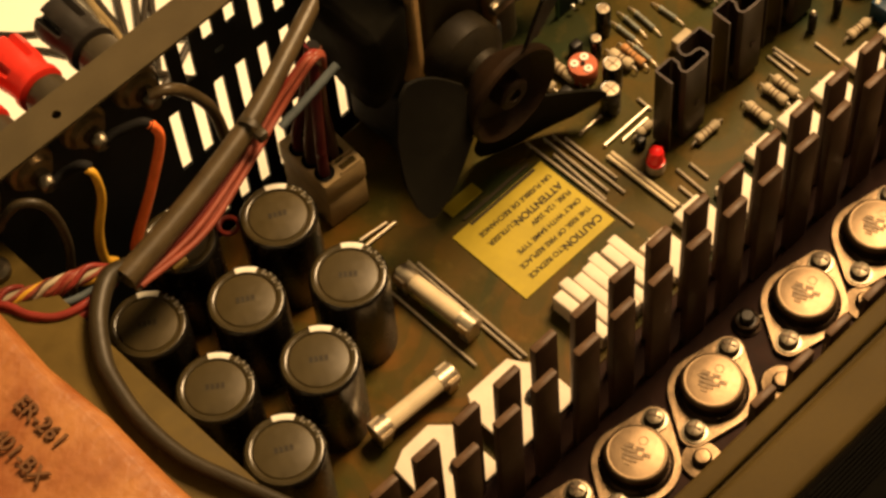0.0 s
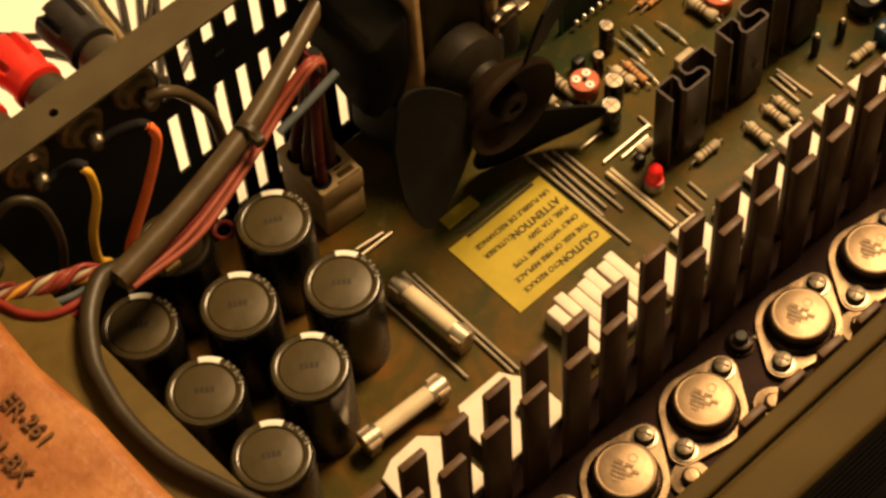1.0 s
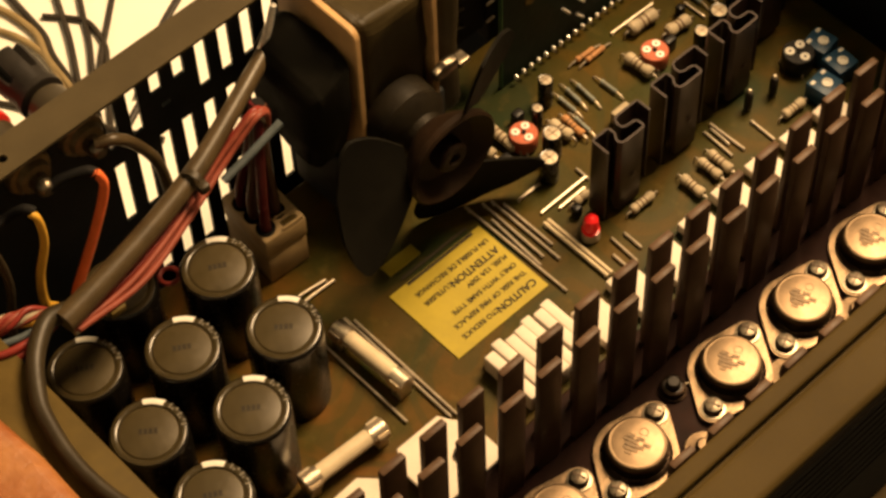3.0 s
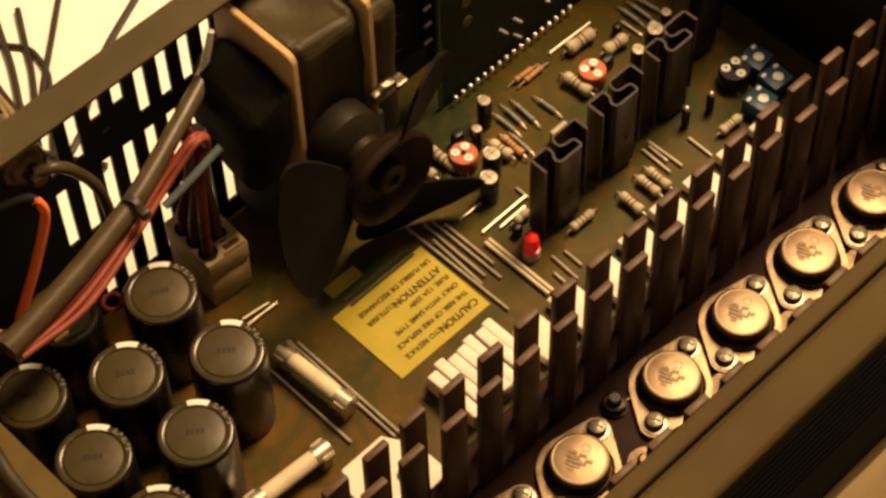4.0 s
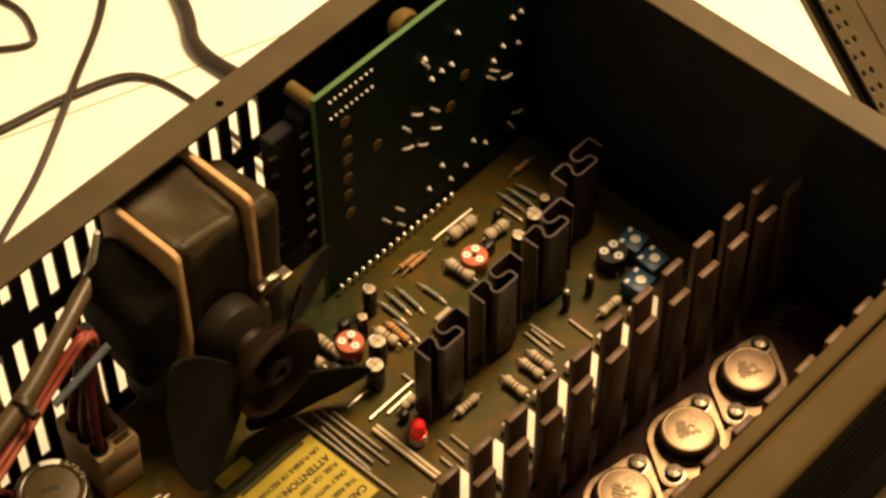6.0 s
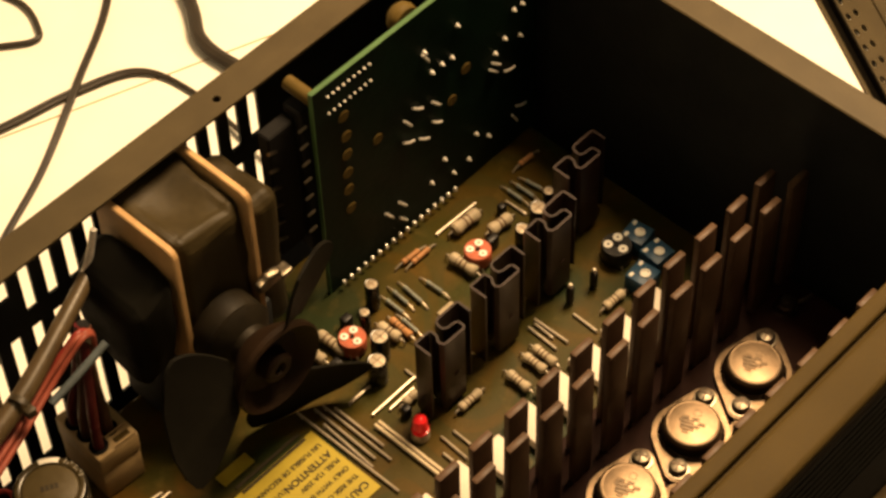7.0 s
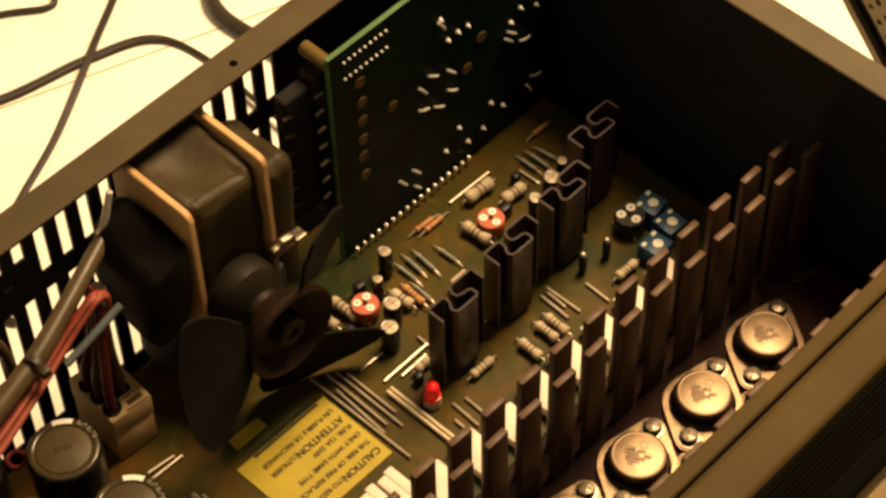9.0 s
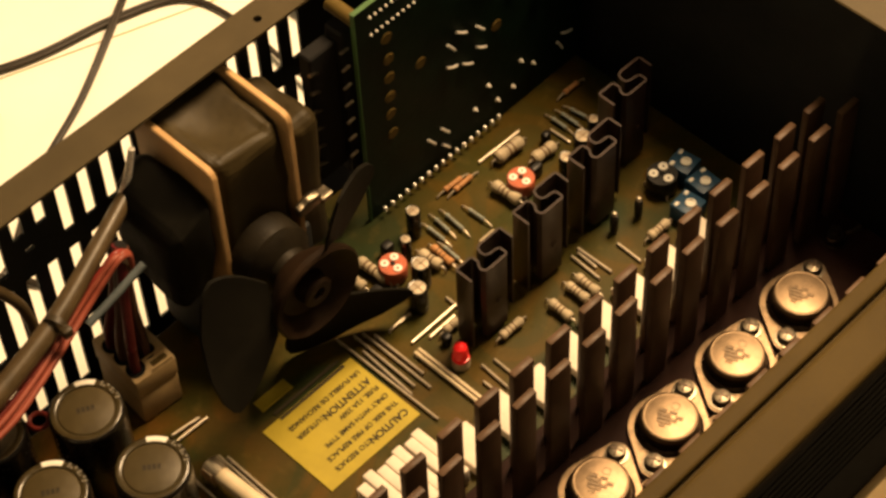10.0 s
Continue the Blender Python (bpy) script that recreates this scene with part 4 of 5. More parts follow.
def trimmer(x, y, r, face, label, z=0.007):
    """A round preset potentiometer with metal contacts on its face."""
    t = thing("trimmer", (x, y, 0), label, "trimmer")
    bm = bmesh.new()
    lathe(bm, [(0, 0.0005), (r * 0.92, 0.0005), (r, 0.0012), (r, z - 0.0006), (r * 0.95, z), (0, z)], 32)
    part("body", bm, face, t)
    for k, g in enumerate((35, 135, 265)):
        bm = bmesh.new()
        cx, cy = r * 0.55 * math.cos(math.radians(g)), r * 0.55 * math.sin(math.radians(g))
        lathe(bm, [(r * 0.30, z - 0.0001), (r * 0.30, z + 0.0004), (r * 0.10, z + 0.0005), (r * 0.10, z + 0.0001)], 14, (cx, cy, 0))
        part("contact", bm, "white", t)
    bm = bmesh.new()
    lathe(bm, [(r * 0.16, z), (r * 0.16, z + 0.0004), (0, z + 0.0004)], 14)
    part("wiper", bm, "dark", t)
    for k in range(3):
        bm = bmesh.new()
        sweep(bm, [(r * math.cos(k * 2.1), r * math.sin(k * 2.1), 0.002), (r * 1.1 * math.cos(k * 2.1), r * 1.1 * math.sin(k * 2.1), 0)], 0.0004, 6)
        part("leg", bm, "wire", t)
    return t


trimmer(-0.0612, 0.1058, 0.0050, "redcap", "round orange-red trimmer with metal contacts on the board")
trimmer(-0.0040, 0.0996, 0.0050, "redcap", "round orange-red trimmer with metal contacts on the board")
trimmer(0.0300, 0.0640, 0.0056, "darkpart", "round black trimmer with bright contacts on the board", 0.008)


def square_trimmer(x, y, rz):
    t = thing("square_trimmer", (0, 0, 0), "square blue trimmer with metal adjuster on the board", "trimmer", "blue trimmers")
    bm = bmesh.new()
    box(bm, -0.0046, 0.0046, -0.0046, 0.0046, 0.0004, 0.0080, 0.0005, 2)
    part("body", bm, "blue", t)
    bm = bmesh.new()
    lathe(bm, [(0.0019, 0.0079), (0.0019, 0.0085), (0.0014, 0.0086), (0.0012, 0.0081), (0, 0.0081)], 20, (0.0002, -0.0009, 0))
    part("adjuster", bm, "white", t)
    for cx, cy in ((-0.0030, 0.0028), (0.0030, 0.0030)):
        bm = bmesh.new()
        box(bm, cx - 0.0010, cx + 0.0010, cy - 0.0007, cy + 0.0007, 0.0079, 0.0084, 0.0002, 1)
        part("contact", bm, "white", t)
    t.matrix_basis = pose(x, y, 0, 0, 0, rz)


for x, y, rz in ((0.0392, 0.0622, 8), (0.0374, 0.0517, -4), (0.0263, 0.0490, 5)):
    square_trimmer(x, y, rz)

for x, y in ((0.0040, 0.0632), (0.0146, 0.0614)):
    t = thing("small_transistor", (x, y, 0), "small black epoxy transistor standing on its leads", "transistor", "small epoxy transistors")
    bm = bmesh.new()
    lathe(bm, [(0, 0.0010), (0.0013, 0.0010), (0.0015, 0.0016), (0.0015, 0.0084), (0.0010, 0.0092), (0, 0.0093)], 16)
    part("body", bm, "darkpart", t)
    bm = bmesh.new()
    lathe(bm, [(0.0008, 0.0090), (0.0008, 0.0104), (0.0004, 0.0109), (0, 0.0110)], 10)
    part("tip", bm, "wire", t)
    bm = bmesh.new()
    box(bm, -0.0003, 0.0003, -0.0012, 0.0012, 0.0, 0.0022)
    part("leg", bm, "wire", t)
for x, y, w, d, h in ((-0.0690, 0.0728, 0.0032, 0.0030, 0.0048), (-0.0300, 0.0900, 0.0075, 0.0040, 0.0060), (-0.0560, 0.1140, 0.0042, 0.0034, 0.0058), (-0.0715, 0.1040, 0.0050, 0.0040, 0.0040), (-0.0090, 0.0875, 0.0040, 0.0036, 0.0070), (0.0040, 0.1000, 0.0050, 0.0030, 0.0060), (0.0180, 0.1080, 0.0030, 0.0030, 0.0050)):
    bm = bmesh.new()
    box(bm, x - w / 2, x + w / 2, y - d / 2, y + d / 2, 0.0003, h, 0.0007, 3)
    tagged(part("film_capacitor", bm, "darkpart" if w < 0.007 else "resistor"), "small moulded film capacitor on the board", "capacitor", "moulded capacitors")

led = thing("indicator_led", (-0.0720, 0.0634, 0), "red domed indicator in a pale collar on the board", "LED")
bm = bmesh.new()
lathe(bm, [(0, 0.0003), (0.0032, 0.0003), (0.0032, 0.0030), (0.0027, 0.0040), (0, 0.0042)], 24)
part("collar", bm, "resistor", led)
bm = bmesh.new()
lathe(bm, [(0.0030, 0.0042), (0.0030, 0.0050), (0.0026, 0.0051), (0.0026, 0.0088), (0.0022, 0.0105), (0.0012, 0.0114), (0, 0.0117)], 24)
part("dome", bm, "led", led)


# ---- fuses ----
def fuse(m):
    f = thing("fuse", (0, 0, 0), "pale ceramic cartridge fuse in two metal clips", "fuse", "cartridge fuses")
    bm = bmesh.new()
    lathe(bm, [(0.0029, -0.0100), (0.0029, 0.0100)], 28, (0, 0, 0.0068), (1, 0, 0))
    part("tube", bm, "fuse", f)
    for s in (-1, 1):
        bm = bmesh.new()
        lathe(bm, [(0.0029, s * 0.0098), (0.0032, s * 0.0099), (0.0032, s * 0.0156), (0.0028, s * 0.0160), (0, s * 0.0160)], 28, (0, 0, 0.0068), (1, 0, 0))
        part("end_cap", bm, "capmetal", f, "nickel end cap")
        bm = bmesh.new()
        n = 14
        g0 = [(0.0036 * math.cos(a), 0.0036 * math.sin(a)) for a in [math.radians(-215 + 250 * k / n) for k in range(n + 1)]]
        ribbon(bm, [(u, v + 0.0068) for u, v in g0], 0.0005, s * 0.0112, s * 0.0112 + s * 0.0042)
        for v in bm.verts:
            v.co = Vector((v.co.z, v.co.x, v.co.y))
        box(bm, min(s * 0.0112, s * 0.0154), max(s * 0.0112, s * 0.0154), -0.0028, 0.0028, 0.0003, 0.0034, 0.0003, 1)
        bmesh.ops.recalc_face_normals(bm, faces=bm.faces)
        part("clip", bm, "capmetal", f)
    f.matrix_basis = m
    return f


f1 = fuse(pose(-0.1870, 0.0560, 0, 0, 0, -3))
copy_thing(f1, pose(-0.1572, 0.0765, 0, 0, 0, 93))


# ---- white ceramic resistors and plates along the edge of the board ----
def cement(x, y0, y1, w, top):
    t = thing("ceramic_resistor", (0, 0, 0), "white ceramic power resistor lying on the board edge", "resistor", "white ceramic resistors")
    bm = bmesh.new()
    box(bm, x - w / 2, x + w / 2, y0, y1, 0.0008, top, 0.0006, 2)
    bmesh.ops.subdivide_edges(bm, edges=[e for e in bm.edges if e.calc_length() > 0.01], cuts=4)
    for v in bm.verts:
        v.co += Vector([noise.noise(v.co * 700 + Vector((i * 9, 0, 0))) * 0.00015 for i in range(3)])
    part("body", bm, "ceramic", t, limit=0.9)
    bm = bmesh.new()
    sweep(bm, [(x, y1 - 0.0003, top * 0.6), (x, y1 + 0.0010, top * 0.55), (x, y1 + 0.0014, 0.0)], 0.0004, 6, 3)
    part("lead", bm, "wire", t)


for k in range(7):
    cement(-0.1306 + k * 0.0043, 0.0295, 0.0518 + random.uniform(-0.0016, 0.0012), 0.0042 + random.uniform(-0.0003, 0.00005), 0.0088 + (0.0007 if k % 2 else 0) + random.uniform(-0.0004, 0.0004))
for k in range(8):
    cement(-0.0944 + k * 0.0165, 0.0290, 0.0450 + random.uniform(-0.002, 0.0012), 0.0112, 0.0050 + random.uniform(-0.0004, 0.0004))
for out in ([(-0.1775, 0.0225), (-0.1505, 0.0225), (-0.1505, 0.0385), (-0.1545, 0.0425), (-0.1565, 0.0470), (-0.1735, 0.0470), (-0.1775, 0.0400)], [(-0.2080, 0.0225), (-0.1835, 0.0225), (-0.1835, 0.0425), (-0.1890, 0.0482), (-0.2000, 0.0478), (-0.2060, 0.0450)]):
    bm = bmesh.new()
    extrude_outline(bm, out, 0.0045, 0.0056)
    bmesh.ops.bevel(bm, geom=[e for e in bm.edges if min(v.co.z for v in e.verts) > 0.005], offset=0.0003, segments=1, affect="EDGES")
    p = tagged(part("mica_plate", bm, "ceramic"), "white insulating plate with a screw hole beside the fins", "insulator", "white plates")
    cx = (out[0][0] + out[1][0]) / 2 - 0.0005
    bm = bmesh.new()
    lathe(bm, [(0.0024, 0.0055), (0.0024, 0.0070), (0.0018, 0.0078), (0, 0.0080)], 18, (cx + 0.004, 0.0318, 0))
    part("screw", bm, "darkpart", p)
    for q in (out[0][0] + 0.003, out[1][0] - 0.003):
        bm = bmesh.new()
        lathe(bm, [(0, 0.0002), (0.0015, 0.0002), (0.0015, 0.0044), (0, 0.0044)], 12, (q, 0.0345, 0))
        part("spacer", bm, "nylon", p)

# ---- silver lugs between the transistors ----
for x in (-0.1744, -0.1412, -0.1058, -0.0674, -0.0348, -0.0010):
    t = thing("solder_lug", (x, -0.0185, 0.0041), "shiny silver ring lug bolted to the heatsink plate", "lug", "silver lugs")
    bm = bmesh.new()
    lathe(bm, [(0.0026, 0.0), (0.0062, 0.0), (0.0066, 0.0006), (0.0060, 0.0014), (0.0030, 0.0017), (0.0026, 0.0010)], 28)
    part("ring", bm, "flange", t)
    bm = bmesh.new()
    box(bm, -0.0022, 0.0022, -0.0150, -0.0055, 0.0001, 0.0011, 0.0004, 2)
    part("tail", bm, "flange", t)
    bm = bmesh.new()
    lathe(bm, [(0.0030, 0.0014), (0.0030, 0.0032), (0.0022, 0.0042), (0, 0.0044)], 18)
    part("screw", bm, "flange", t)
    t.matrix_basis = pose(x, -0.0185, 0.0041, 0, 0, -30)

# ---- wire connector at the rear ----
con = thing("wire_connector", (0, 0, 0), "cream nylon plug with a cluster of dark wires", "connector")
bm = bmesh.new()
box(bm, -0.0078, 0.0078, -0.0118, 0.0118, 0.0004, 0.0144, 0.0008, 2)
part("header", bm, "nylon", con, "tan board header")
bm = bmesh.new()
box(bm, -0.0082, 0.0082, -0.0122, 0.0122, 0.0145, 0.0240, 0.0012, 2)
part("housing", bm, "nylon", con)
k = 0
for i in range(3):
    for j in range(2):
        x, y = -0.0046 + j * 0.0064, -0.0076 + i * 0.0064 + j * 0.0036
        bm = bmesh.new()
        lathe(bm, [(0.0031, 0.0238), (0.0033, 0.0247), (0.0030, 0.0247), (0.0028, 0.02412), (0, 0.02412)], 20, (x, y, 0))
        part("socket", bm, "dark", con)
        bm = bmesh.new()
        sweep(bm, [(x, y, 0.022), (x + 0.0003, y + 0.0003, 0.032), (0.0010 + x * 0.6, y * 0.6, 0.046), (0.0030 + x * 0.35, 0.0010 + y * 0.3, 0.060), (0.0050 + j * 0.001, 0.0020 + i * 0.001, 0.070)], 0.0018, 10, 5)
        part("wire", bm, ("maroon", "brown", "brown", "darkpart", "maroon", "darkpart")[k], con)
        k += 1
bm = bmesh.new()
box(bm, 0.0002, 0.0062, -0.0104, -0.0082, 0.0236, 0.0243, 0.0002, 1)
part("key_slot", bm, "olive", con)
for y in (-0.0118, -0.0068):
    bm = bmesh.new()
    box(bm, -0.0010, 0.0074, y, y + 0.0007, 0.0238, 0.0250, 0.0002, 1)
    part("rim", bm, "nylon", con)
con.matrix_basis = pose(-0.1506, 0.1338, 0, 0, 0, -4)

# ---- sleeve, cables and wire bundle ----
harness = thing("cable_sleeve", (0, 0, 0), "grey-brown plastic sleeved cable tied across the capacitors", "cable")
bm = bmesh.new()
sweep(bm, [(-0.1310, 0.1485, 0.0730), (-0.1500, 0.1405, 0.0710), (-0.1765, 0.1306, 0.0680), (-0.2050, 0.1240, 0.0655), (-0.2345, 0.1190, 0.0640)], [0.0028, 0.0039], 18, 8)
part("sleeve", bm, "tube", harness)
bm = bmesh.new()
sweep(bm, [(-0.1350, 0.1495, 0.0690), (-0.1300, 0.1485, 0.0790), (-0.1262, 0.1480, 0.0910)], [0.0016, 0.0011], 8, 5)
part("bare_end", bm, "solder", harness)
d = Vector((0.042, 0.014, 0.002)).normalized()
bm = bmesh.new()
lathe(bm, [(0.0036, -0.0011), (0.0041, -0.0010), (0.0041, 0.0010), (0.0036, 0.0011)], 18, (-0.1770, 0.1288, 0.0688), d)
tie = part("cable_tie", bm, "shrink", harness)
bm = bmesh.new()
box(bm, -0.1785, -0.1750, 0.1226, 0.1258, 0.0675, 0.0712, 0.0008, 2)
part("tie_head", bm, "shrink", tie)

bm = bmesh.new()
sweep(bm, [(-0.2310, 0.1212, 0.0640), (-0.2380, 0.1222, 0.0648), (-0.2475, 0.1150, 0.0650), (-0.2545, 0.1050, 0.0650), (-0.2580, 0.0965, 0.0650), (-0.2608, 0.0805, 0.0650), (-0.2600, 0.0640, 0.0650), (-0.2558, 0.0500, 0.0650), (-0.2530, 0.0420, 0.0650), (-0.2480, 0.0280, 0.0650)], [0.0031, 0.0019], 16, 8)
tagged(part("black_cable", bm, "shrink"), "thick black cable curving over the transformer bracket", "cable")


def wire(points, r, material, label, group=""):
    bm = bmesh.new()
    sweep(bm, points, r, 12, 8)
    return tagged(part("wire", bm, material), label, "wire", group)


def twist(a, b, offsets, material, phase, r=0.0013, turns=4, sag=0.0):
    pts = []
    a, b = Vector(a), Vector(b)
    d = (b - a).normalized()
    s = d.cross(Vector((0, 0, 1))).normalized()
    w = s.cross(d)
    for k in range(turns * 4 + 1):
        t = k / (turns * 4)
        g = phase + t * turns * 2 * math.pi
        pts.append(a + (b - a) * t + offsets * (s * math.cos(g) + w * math.sin(g)) + Vector((0, 0, -sag * math.sin(math.pi * t))))
    return wire(pts, r, material, "coloured insulated wire twisted in a loose bundle", "twisted bundle wires")


for k, c in enumerate(("whitewire", "pink", "redwire", "pink", "whitewire", "redwire", "yellow", "pink", "whitewire", "brown", "pink")):
    twist((-0.2350, 0.1258, 0.0615), (-0.2960, 0.1590, 0.0605), 0.0010 + 0.0021 * (k * 0.381 % 1), c, k * 2.4, 0.00088, 3)
for dz in (0, 0.0020):
    wire([(-0.2360, 0.1225, 0.0605), (-0.2480, 0.1210 + dz * 0.6, 0.0600 + dz), (-0.2555, 0.1228 + dz, 0.0600 + dz), (-0.2607, 0.1290 + dz, 0.0603 + dz), (-0.2660, 0.1395 + dz, 0.0605 + dz), (-0.2900, 0.1600 + dz, 0.0605 + dz)], 0.0013, "redwire", "red insulated wire looping beside the bundle", "red loops")
wire([(-0.2350, 0.1240, 0.0600), (-0.2480, 0.1270, 0.0595), (-0.2580, 0.1335, 0.0592), (-0.2900, 0.1560, 0.0585)], 0.0012, "bluewire", "blue-grey insulated wire beside the bundle")
for k, c in enumerate(("pink", "redwire", "whitewire", "pink", "pink", "redwire", "pink")):
    off = Vector((0.0014 * math.cos(k * 1.6), 0.0014 * math.sin(k * 1.6), 0.0014 * math.sin(k * 2.3)))
    wire([Vector(q) + off * f for q, f in (((-0.2320, 0.1170, 0.0600), 0.8), ((-0.2080, 0.1190, 0.0580), 1.6), ((-0.1850, 0.1250, 0.0600), 1.2), ((-0.1660, 0.1315, 0.0625), 1.3), ((-0.1560, 0.1322, 0.0680), 1.0), ((-0.1495, 0.1322, 0.0718), 0.9), ((-0.1455, 0.1330, 0.0690), 0.7), ((-0.1445, 0.1345, 0.0600), 0.6))], 0.0010, c, "pink and cream insulated wire along the sleeve", "wires along the sleeve")
wire([(-0.1665, 0.1290, 0.0580), (-0.1560, 0.1290, 0.0610), (-0.1425, 0.1290, 0.0655)], 0.0014, "bluewire", "blue-grey insulated wire along the sleeve")
bm = bmesh.new()
pts = [(-0.1912 + 0.0030 * math.cos(a), 0.1306 + 0.0030 * math.sin(a), 0.030) for a in [k * math.pi / 8 for k in range(17)]]
sweep(bm, pts, 0.0008, 8, 2)
tagged(part("red_sleeve", bm, "redwire"), "short red sleeve ring between the capacitors", "sleeve")
bm = bmesh.new()
box(bm, -0.2215, -0.2160, 0.1140, 0.1185, 0.0560, 0.0590, 0.0008, 2)
tagged(part("cable_clip", bm, "olive"), "small tan clip on the wire bundle", "clip")

# ---- terminals through the rear panel ----
for k, x in enumerate((-0.1945, -0.2142, -0.2338, -0.2528)):
    t = thing("binding_post", (x, 0.1588, 0.0805), ("black" if k in (0, 3) else "red") + " fluted binding post through the rear panel", "terminal", "binding posts")
    bm = bmesh.new()
    lathe(bm, [(0, 0.0), (0.0078, 0.0), (0.0080, 0.0010), (0.0074, 0.0026), (0.0060, 0.0032), (0.0054, 0.0052), (0.0028, 0.0056)], 14, (0, 0, 0), (0, -1, 0))
    part("nut", bm, "brass", t)
    bm = bmesh.new()
    lathe(bm, [(0.0032, 0.0052), (0.0032, 0.0074), (0.0024, 0.0077), (0.0031, 0.0081), (0.0028, 0.0104), (0.0019, 0.0114), (0, 0.0116)], 10, (0, 0, 0), (0, -1, 0))
    part("stud", bm, "screw", t, "bright plated stud end")
    bm = bmesh.new()
    lathe(bm, [(0, 0.0014), (0.0072, 0.0014), (0.0070, 0.0150), (0.0066, 0.0160), (0.0052, 0.0164), (0.0052, 0.0178), (0, 0.0178)], 32, (0, 0, 0), (0, 1, 0))
    part("base", bm, "shrink", t, "grey-brown moulded base")
    bm = bmesh.new()
    prof = []
    n = 60
    for h, f, flute in ((0.0172, 0.94, 0), (0.0176, 1.02, 0), (0.0196, 1.02, 0), (0.0200, 0.90, 0), (0.0210, 0.92, 0.0), (0.0250, 0.96, 0.02), (0.0264, 0.97, 0.12), (0.0330, 0.99, 0.16), (0.0352, 0.97, 0.17), (0.0360, 0.88, 0.17)):
        ring = []
        for i in range(n):
            g = 0.0077 * f * (1 + (0.35 * flute if i % 12 < 9 else -1.9 * flute))
            ring.append(bm.verts.new((g * math.cos(2 * math.pi * i / n), h, g * math.sin(2 * math.pi * i / n))))
        prof.append(ring)
    for a, b in zip(prof, prof[1:]):
        for i in range(n):
            bm.faces.new((a[i], a[(i + 1) % n], b[(i + 1) % n], b[i]))
    bm.faces.new(prof[0])
    bm.faces.new(prof[-1])
    bmesh.ops.recalc_face_normals(bm, faces=bm.faces)
    part("knob", bm, "red" if k in (1, 2) else "knobblack", t, "moulded fluted knob")
wire([(-0.1950, 0.1500, 0.0830), (-0.1892, 0.1475, 0.0826), (-0.1831, 0.1475, 0.0744), (-0.1773, 0.1475, 0.0608), (-0.1751, 0.1475, 0.0449), (-0.1760, 0.1440, 0.0330)], 0.0019, "tube", "brown sleeved lead on the rear terminal")
wire([(-0.2018, 0.1424, 0.0833), (-0.2004, 0.1418, 0.0812), (-0.1999, 0.1415, 0.0738), (-0.2068, 0.1415, 0.0575), (-0.2151, 0.1415, 0.0422), (-0.2179, 0.1415, 0.0361)], [0.0014, 0.0018, 0.0018], "orange", "orange insulated wire from a rear terminal")
wire([(-0.2244, 0.1418, 0.0854), (-0.2234, 0.1402, 0.0828), (-0.2237, 0.1400, 0.0718), (-0.2280, 0.1400, 0.0586), (-0.2291, 0.1400, 0.0455), (-0.2261, 0.1400, 0.0397)], [0.0012, 0.0016, 0.0016], "yellow", "yellow insulated wire from a rear terminal")
wire([(-0.2528, 0.1485, 0.0805), (-0.2460, 0.1450, 0.0880), (-0.2400, 0.1410, 0.0840), (-0.2380, 0.1400, 0.0662), (-0.2408, 0.1400, 0.0489), (-0.2422, 0.1400, 0.0400)], 0.0014, "shrink", "dark insulated wire from a rear terminal")
for x0, x1, z1 in ((-0.2142, -0.2008, 0.0826), (-0.2338, -0.2230, 0.0850)):
    wire([(x0, 0.1490, 0.0800), (x0 + 0.005, 0.1478, 0.0815), (x1 - 0.002, 0.1440, z1 + 0.0006), (x1, 0.1418, z1 - 0.0004)], 0.0017, "dark", "black shrink-sleeved lug on a rear terminal", "sleeved lugs")
bm = bmesh.new()
lathe(bm, [(0.0040, 0.0616), (0.0040, 0.0640), (0.0026, 0.0655), (0, 0.0656)], 18, (-0.2577, 0.1486, 0))
tagged(part("bracket_screw", bm, "screw"), "zinc screw head in the transformer bracket", "screw")

# ---- cables and paper on the bench ----
TZ = TABLE_Z


def bench_cable(points, r, label, material="rubber"):
    bm = bmesh.new()
    sweep(bm, points, r, 10, 10)
    return tagged(part("bench_cable", bm, material), label, "cable", "cables on the bench")


for dx in (0, 0.0020):
    bench_cable([(-0.125 + dx, 0.245, TZ + 0.0018), (-0.0984 + dx, 0.2643, TZ + 0.0018), (-0.062 + dx, 0.282, TZ + 0.0018), (-0.0228 + dx, 0.3043, TZ + 0.006), (0.0196 + dx, 0.3346, TZ + 0.0018), (0.06 + dx, 0.38, TZ + 0.0018)], 0.0011, "thin black twin cable lying on the bench")
    bench_cable([(-0.11, 0.333 + dx, TZ + 0.0018), (-0.064, 0.3123 + dx, TZ + 0.0018), (-0.0265, 0.3036 + dx, TZ + 0.0018), (0.0005, 0.2920 + dx, TZ + 0.0018), (0.0076, 0.267 + dx, TZ + 0.0018), (0.0040, 0.230 + dx, TZ + 0.004), (0.000, 0.175 + dx, TZ + 0.010)], 0.0011, "thin black twin cable lying on the bench")
bench_cable([(-0.060, 0.365, TZ + 0.0018), (-0.0328, 0.3496, TZ + 0.0018), (-0.0180, 0.3390, TZ + 0.0018), (-0.0115, 0.3420, TZ + 0.0018), (-0.0067, 0.3625, TZ + 0.0018), (-0.020, 0.40, TZ + 0.0018)], 0.0013, "thin black cable looping on the bench")
bench_cable([(0.060, 0.345, TZ + 0.004), (0.0396, 0.3035, TZ + 0.004), (0.0285, 0.2850, TZ + 0.004), (0.0280, 0.2620, TZ + 0.004), (0.0330, 0.215, TZ + 0.010), (0.035, 0.1610, -0.012)], 0.0031, "thick black mains cable entering the rear panel")
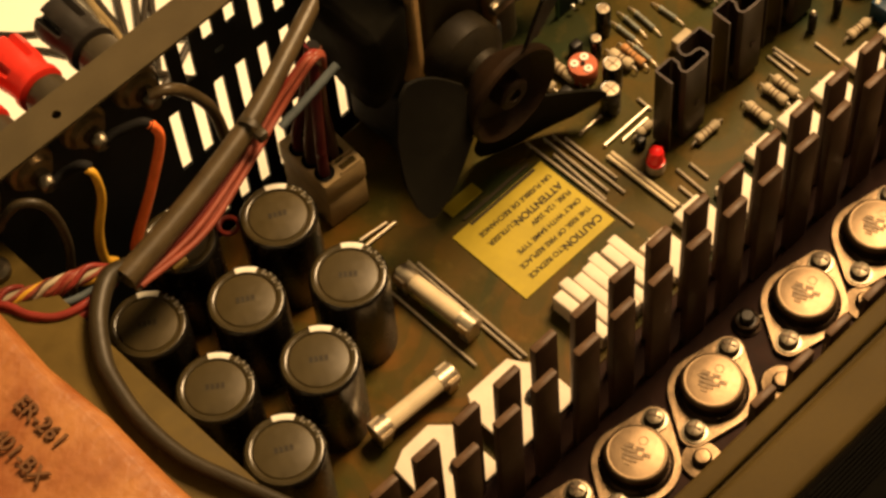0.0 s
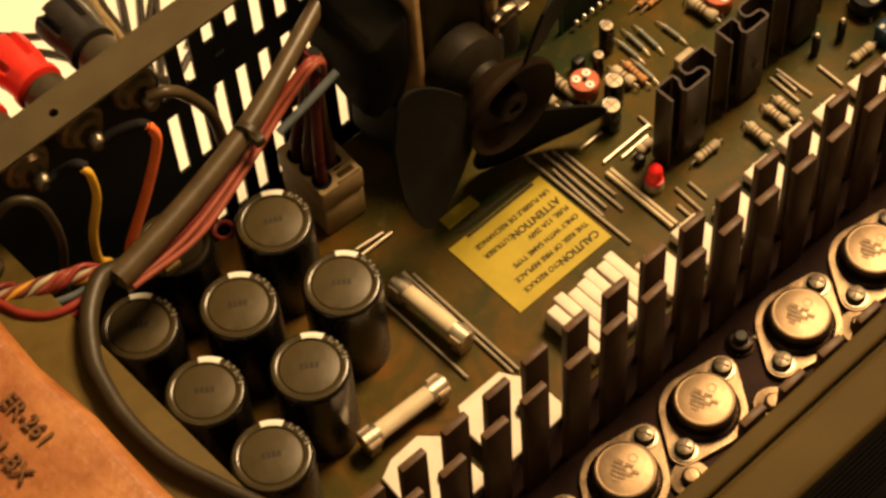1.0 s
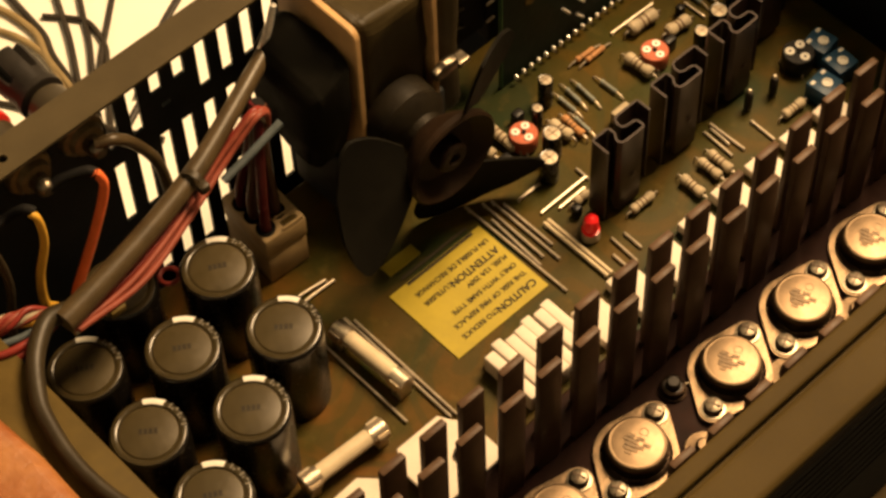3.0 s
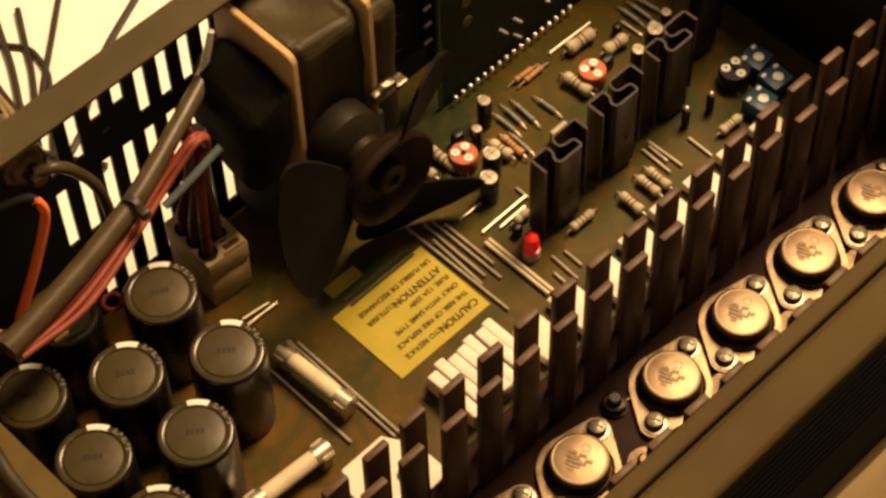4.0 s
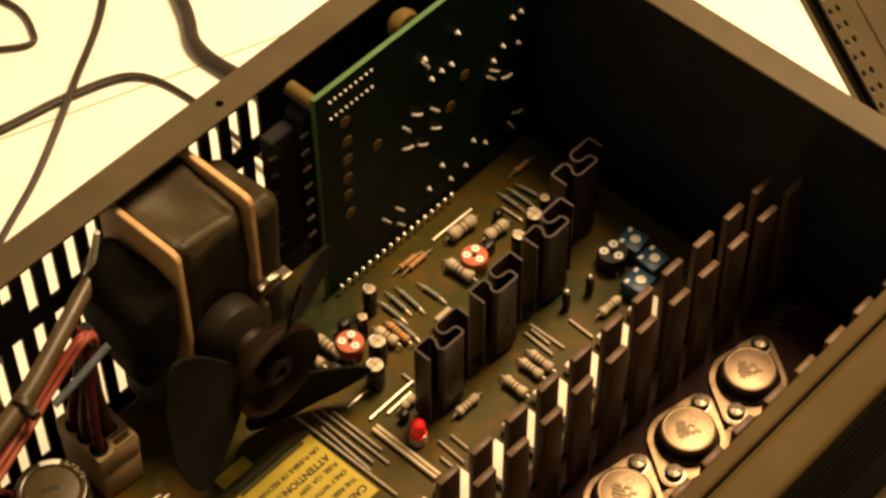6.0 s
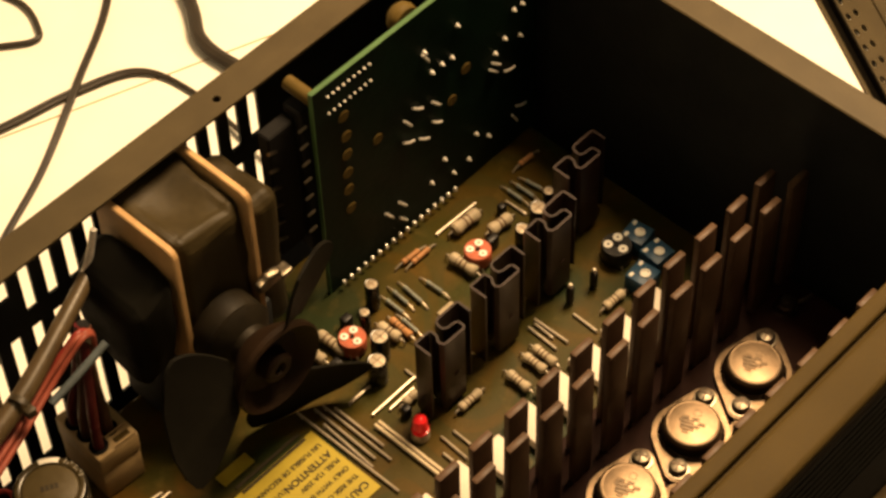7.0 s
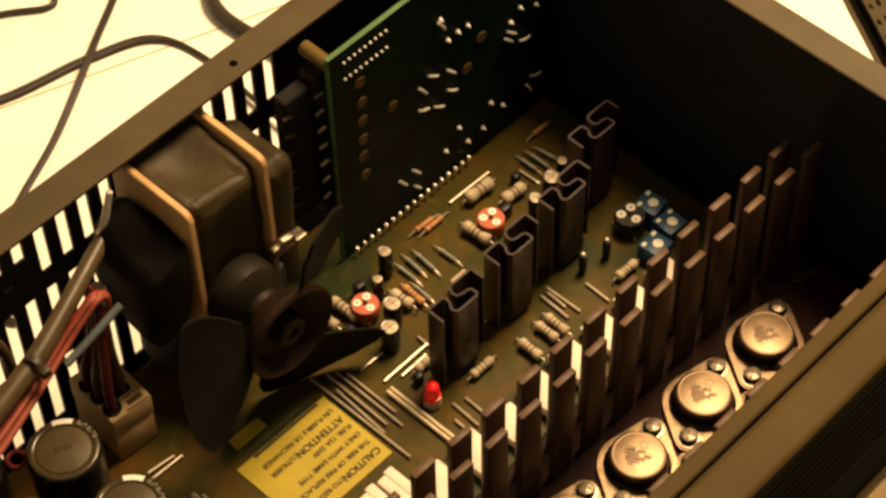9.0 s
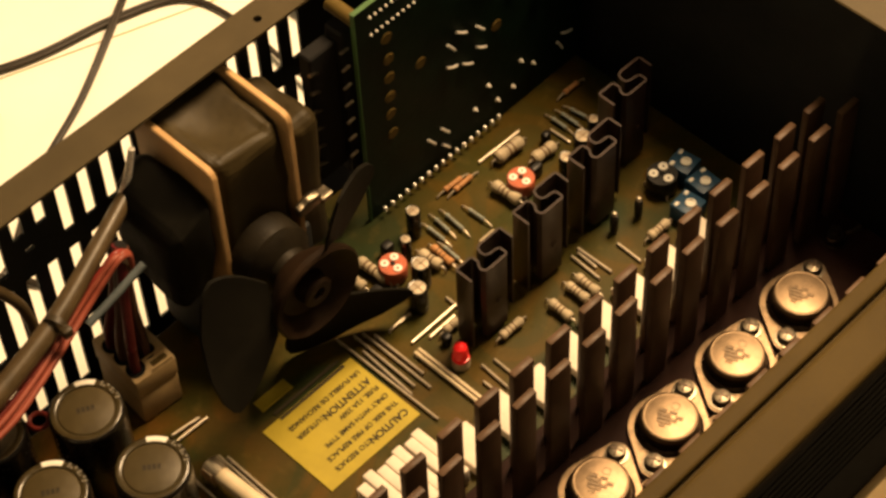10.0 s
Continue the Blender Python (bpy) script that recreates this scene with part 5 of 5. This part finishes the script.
for line, r, material in ((((-0.1120, 0.3150), (-0.1210, 0.2950), (-0.1246, 0.2870), (-0.1287, 0.2792), (-0.1376, 0.2635), (-0.1560, 0.2310)), 0.0013, "rubber"),
                          (((-0.1060, 0.3060), (-0.1153, 0.2894), (-0.1220, 0.2771), (-0.1321, 0.2625), (-0.1520, 0.2340)), 0.0012, "rubber"),
                          (((-0.1260, 0.3010), (-0.1198, 0.2938), (-0.1158, 0.2875), (-0.1159, 0.2806), (-0.1184, 0.2720), (-0.1240, 0.2638), (-0.1420, 0.2390)), 0.0012, "rubber"),
                          (((-0.0900, 0.3000), (-0.1085, 0.2826), (-0.1183, 0.2735), (-0.1292, 0.2627), (-0.1500, 0.2420)), 0.0012, "rubber"),
                          (((-0.1460, 0.3300), (-0.1433, 0.3172), (-0.1430, 0.3092), (-0.1393, 0.2997), (-0.1374, 0.2890), (-0.1385, 0.2780), (-0.1450, 0.2600)), 0.0013, "tancable"),
                          (((-0.1370, 0.3200), (-0.1340, 0.3080), (-0.1335, 0.2947), (-0.1377, 0.2820), (-0.1400, 0.2644), (-0.1460, 0.2450)), 0.0015, "tancable"),
                          (((-0.1290, 0.3200), (-0.1303, 0.3043), (-0.1315, 0.2927), (-0.1352, 0.2825), (-0.1385, 0.2653), (-0.1440, 0.2480)), 0.0014, "rubber"),
                          (((-0.1900, 0.3150), (-0.1720, 0.2991), (-0.1650, 0.2914), (-0.1581, 0.2853), (-0.1480, 0.2760)), 0.0011, "rubber"),
                          (((-0.1760, 0.2960), (-0.1638, 0.2798), (-0.1601, 0.2740), (-0.1560, 0.2660)), 0.0011, "rubber")):
    bench_cable([(x, y, TZ + r + 0.0002) for x, y in line], r, "thin black speaker cable lying behind the amplifier" if material == "rubber" else "thin tan speaker cable lying behind the amplifier", material)
bench_cable([(-0.1447, 0.2472, TZ + 0.0018), (-0.1418, 0.2409, TZ + 0.0018), (-0.1379, 0.2343, TZ + 0.0018), (-0.1341, 0.2282, TZ + 0.0018), (-0.1305, 0.2223, TZ + 0.0018)], 0.0014, "thin black cable lying behind the rear panel")
bench_cable([(-0.1485, 0.2325, TZ + 0.0018), (-0.1454, 0.2337, TZ + 0.0018), (-0.1358, 0.2369, TZ + 0.0018), (-0.1271, 0.2412, TZ + 0.0018), (-0.1216, 0.2431, TZ + 0.0018)], 0.0014, "thin black cable lying behind the rear panel")
bm = bmesh.new()
sweep(bm, [(-0.09, 0.3195, TZ + 0.0001), (0.0764, 0.2595, TZ + 0.0001), (0.20, 0.215, TZ + 0.0001)], 0.00035, 4, 2)
tagged(part("pencil_line", bm, "bobbin"), "thin brown thread lying across the bench paper", "thread")

# ---- removed top cover beside the amplifier ----
cover = thing("perforated_cover", (0, 0, 0), "brown painted steel cover with rows of vent holes on the bench", "cover")
ZC, S0, S1 = -0.0400, 0.0410, 0.3354
bm = bmesh.new()
box(bm, S0, S1, 0.0, 0.0017, TZ + 0.0002, TZ + 0.0018, 0.0004, 2)
part("lip", bm, "chassis", cover)
bm = bmesh.new()
box(bm, S0, S1, 0.0017, 0.0055, TZ + 0.0002, TZ + 0.0008)
part("groove", bm, "rib", cover)
bm = bmesh.new()
perforated(bm, 32, 2, 0.0092, 0.0021, S0, 0.0056, ZC, 0.001, 0.0038, 0.0010, 0.0014)
part("perforated_edge", bm, "chassis", cover, "edge strip with elongated vent holes", smooth=False)
bm = bmesh.new()
box(bm, S0, S1, 0.0132, 0.0200, ZC - 0.001, ZC)
part("border", bm, "chassis", cover)
bm = bmesh.new()
box(bm, S0, S1, 0.0201, 0.1200, ZC - 0.001, ZC + 0.0012, 0.0008, 2)
part("top", bm, "chassis", cover)
bm = bmesh.new()
box(bm, S0, S1, 0.0048, 0.0056, TZ + 0.0008, ZC - 0.0002)
part("side_skirt", bm, "rib", cover)
bm = bmesh.new()
box(bm, S0, S1, 0.1190, 0.1200, TZ + 0.0002, ZC - 0.0012)
part("side_skirt", bm, "rib", cover)
cover.matrix_basis = pose(0.1087, -0.0666, 0, 0, 0, 58.5) @ Matrix.Diagonal((1, -1, 1, 1))
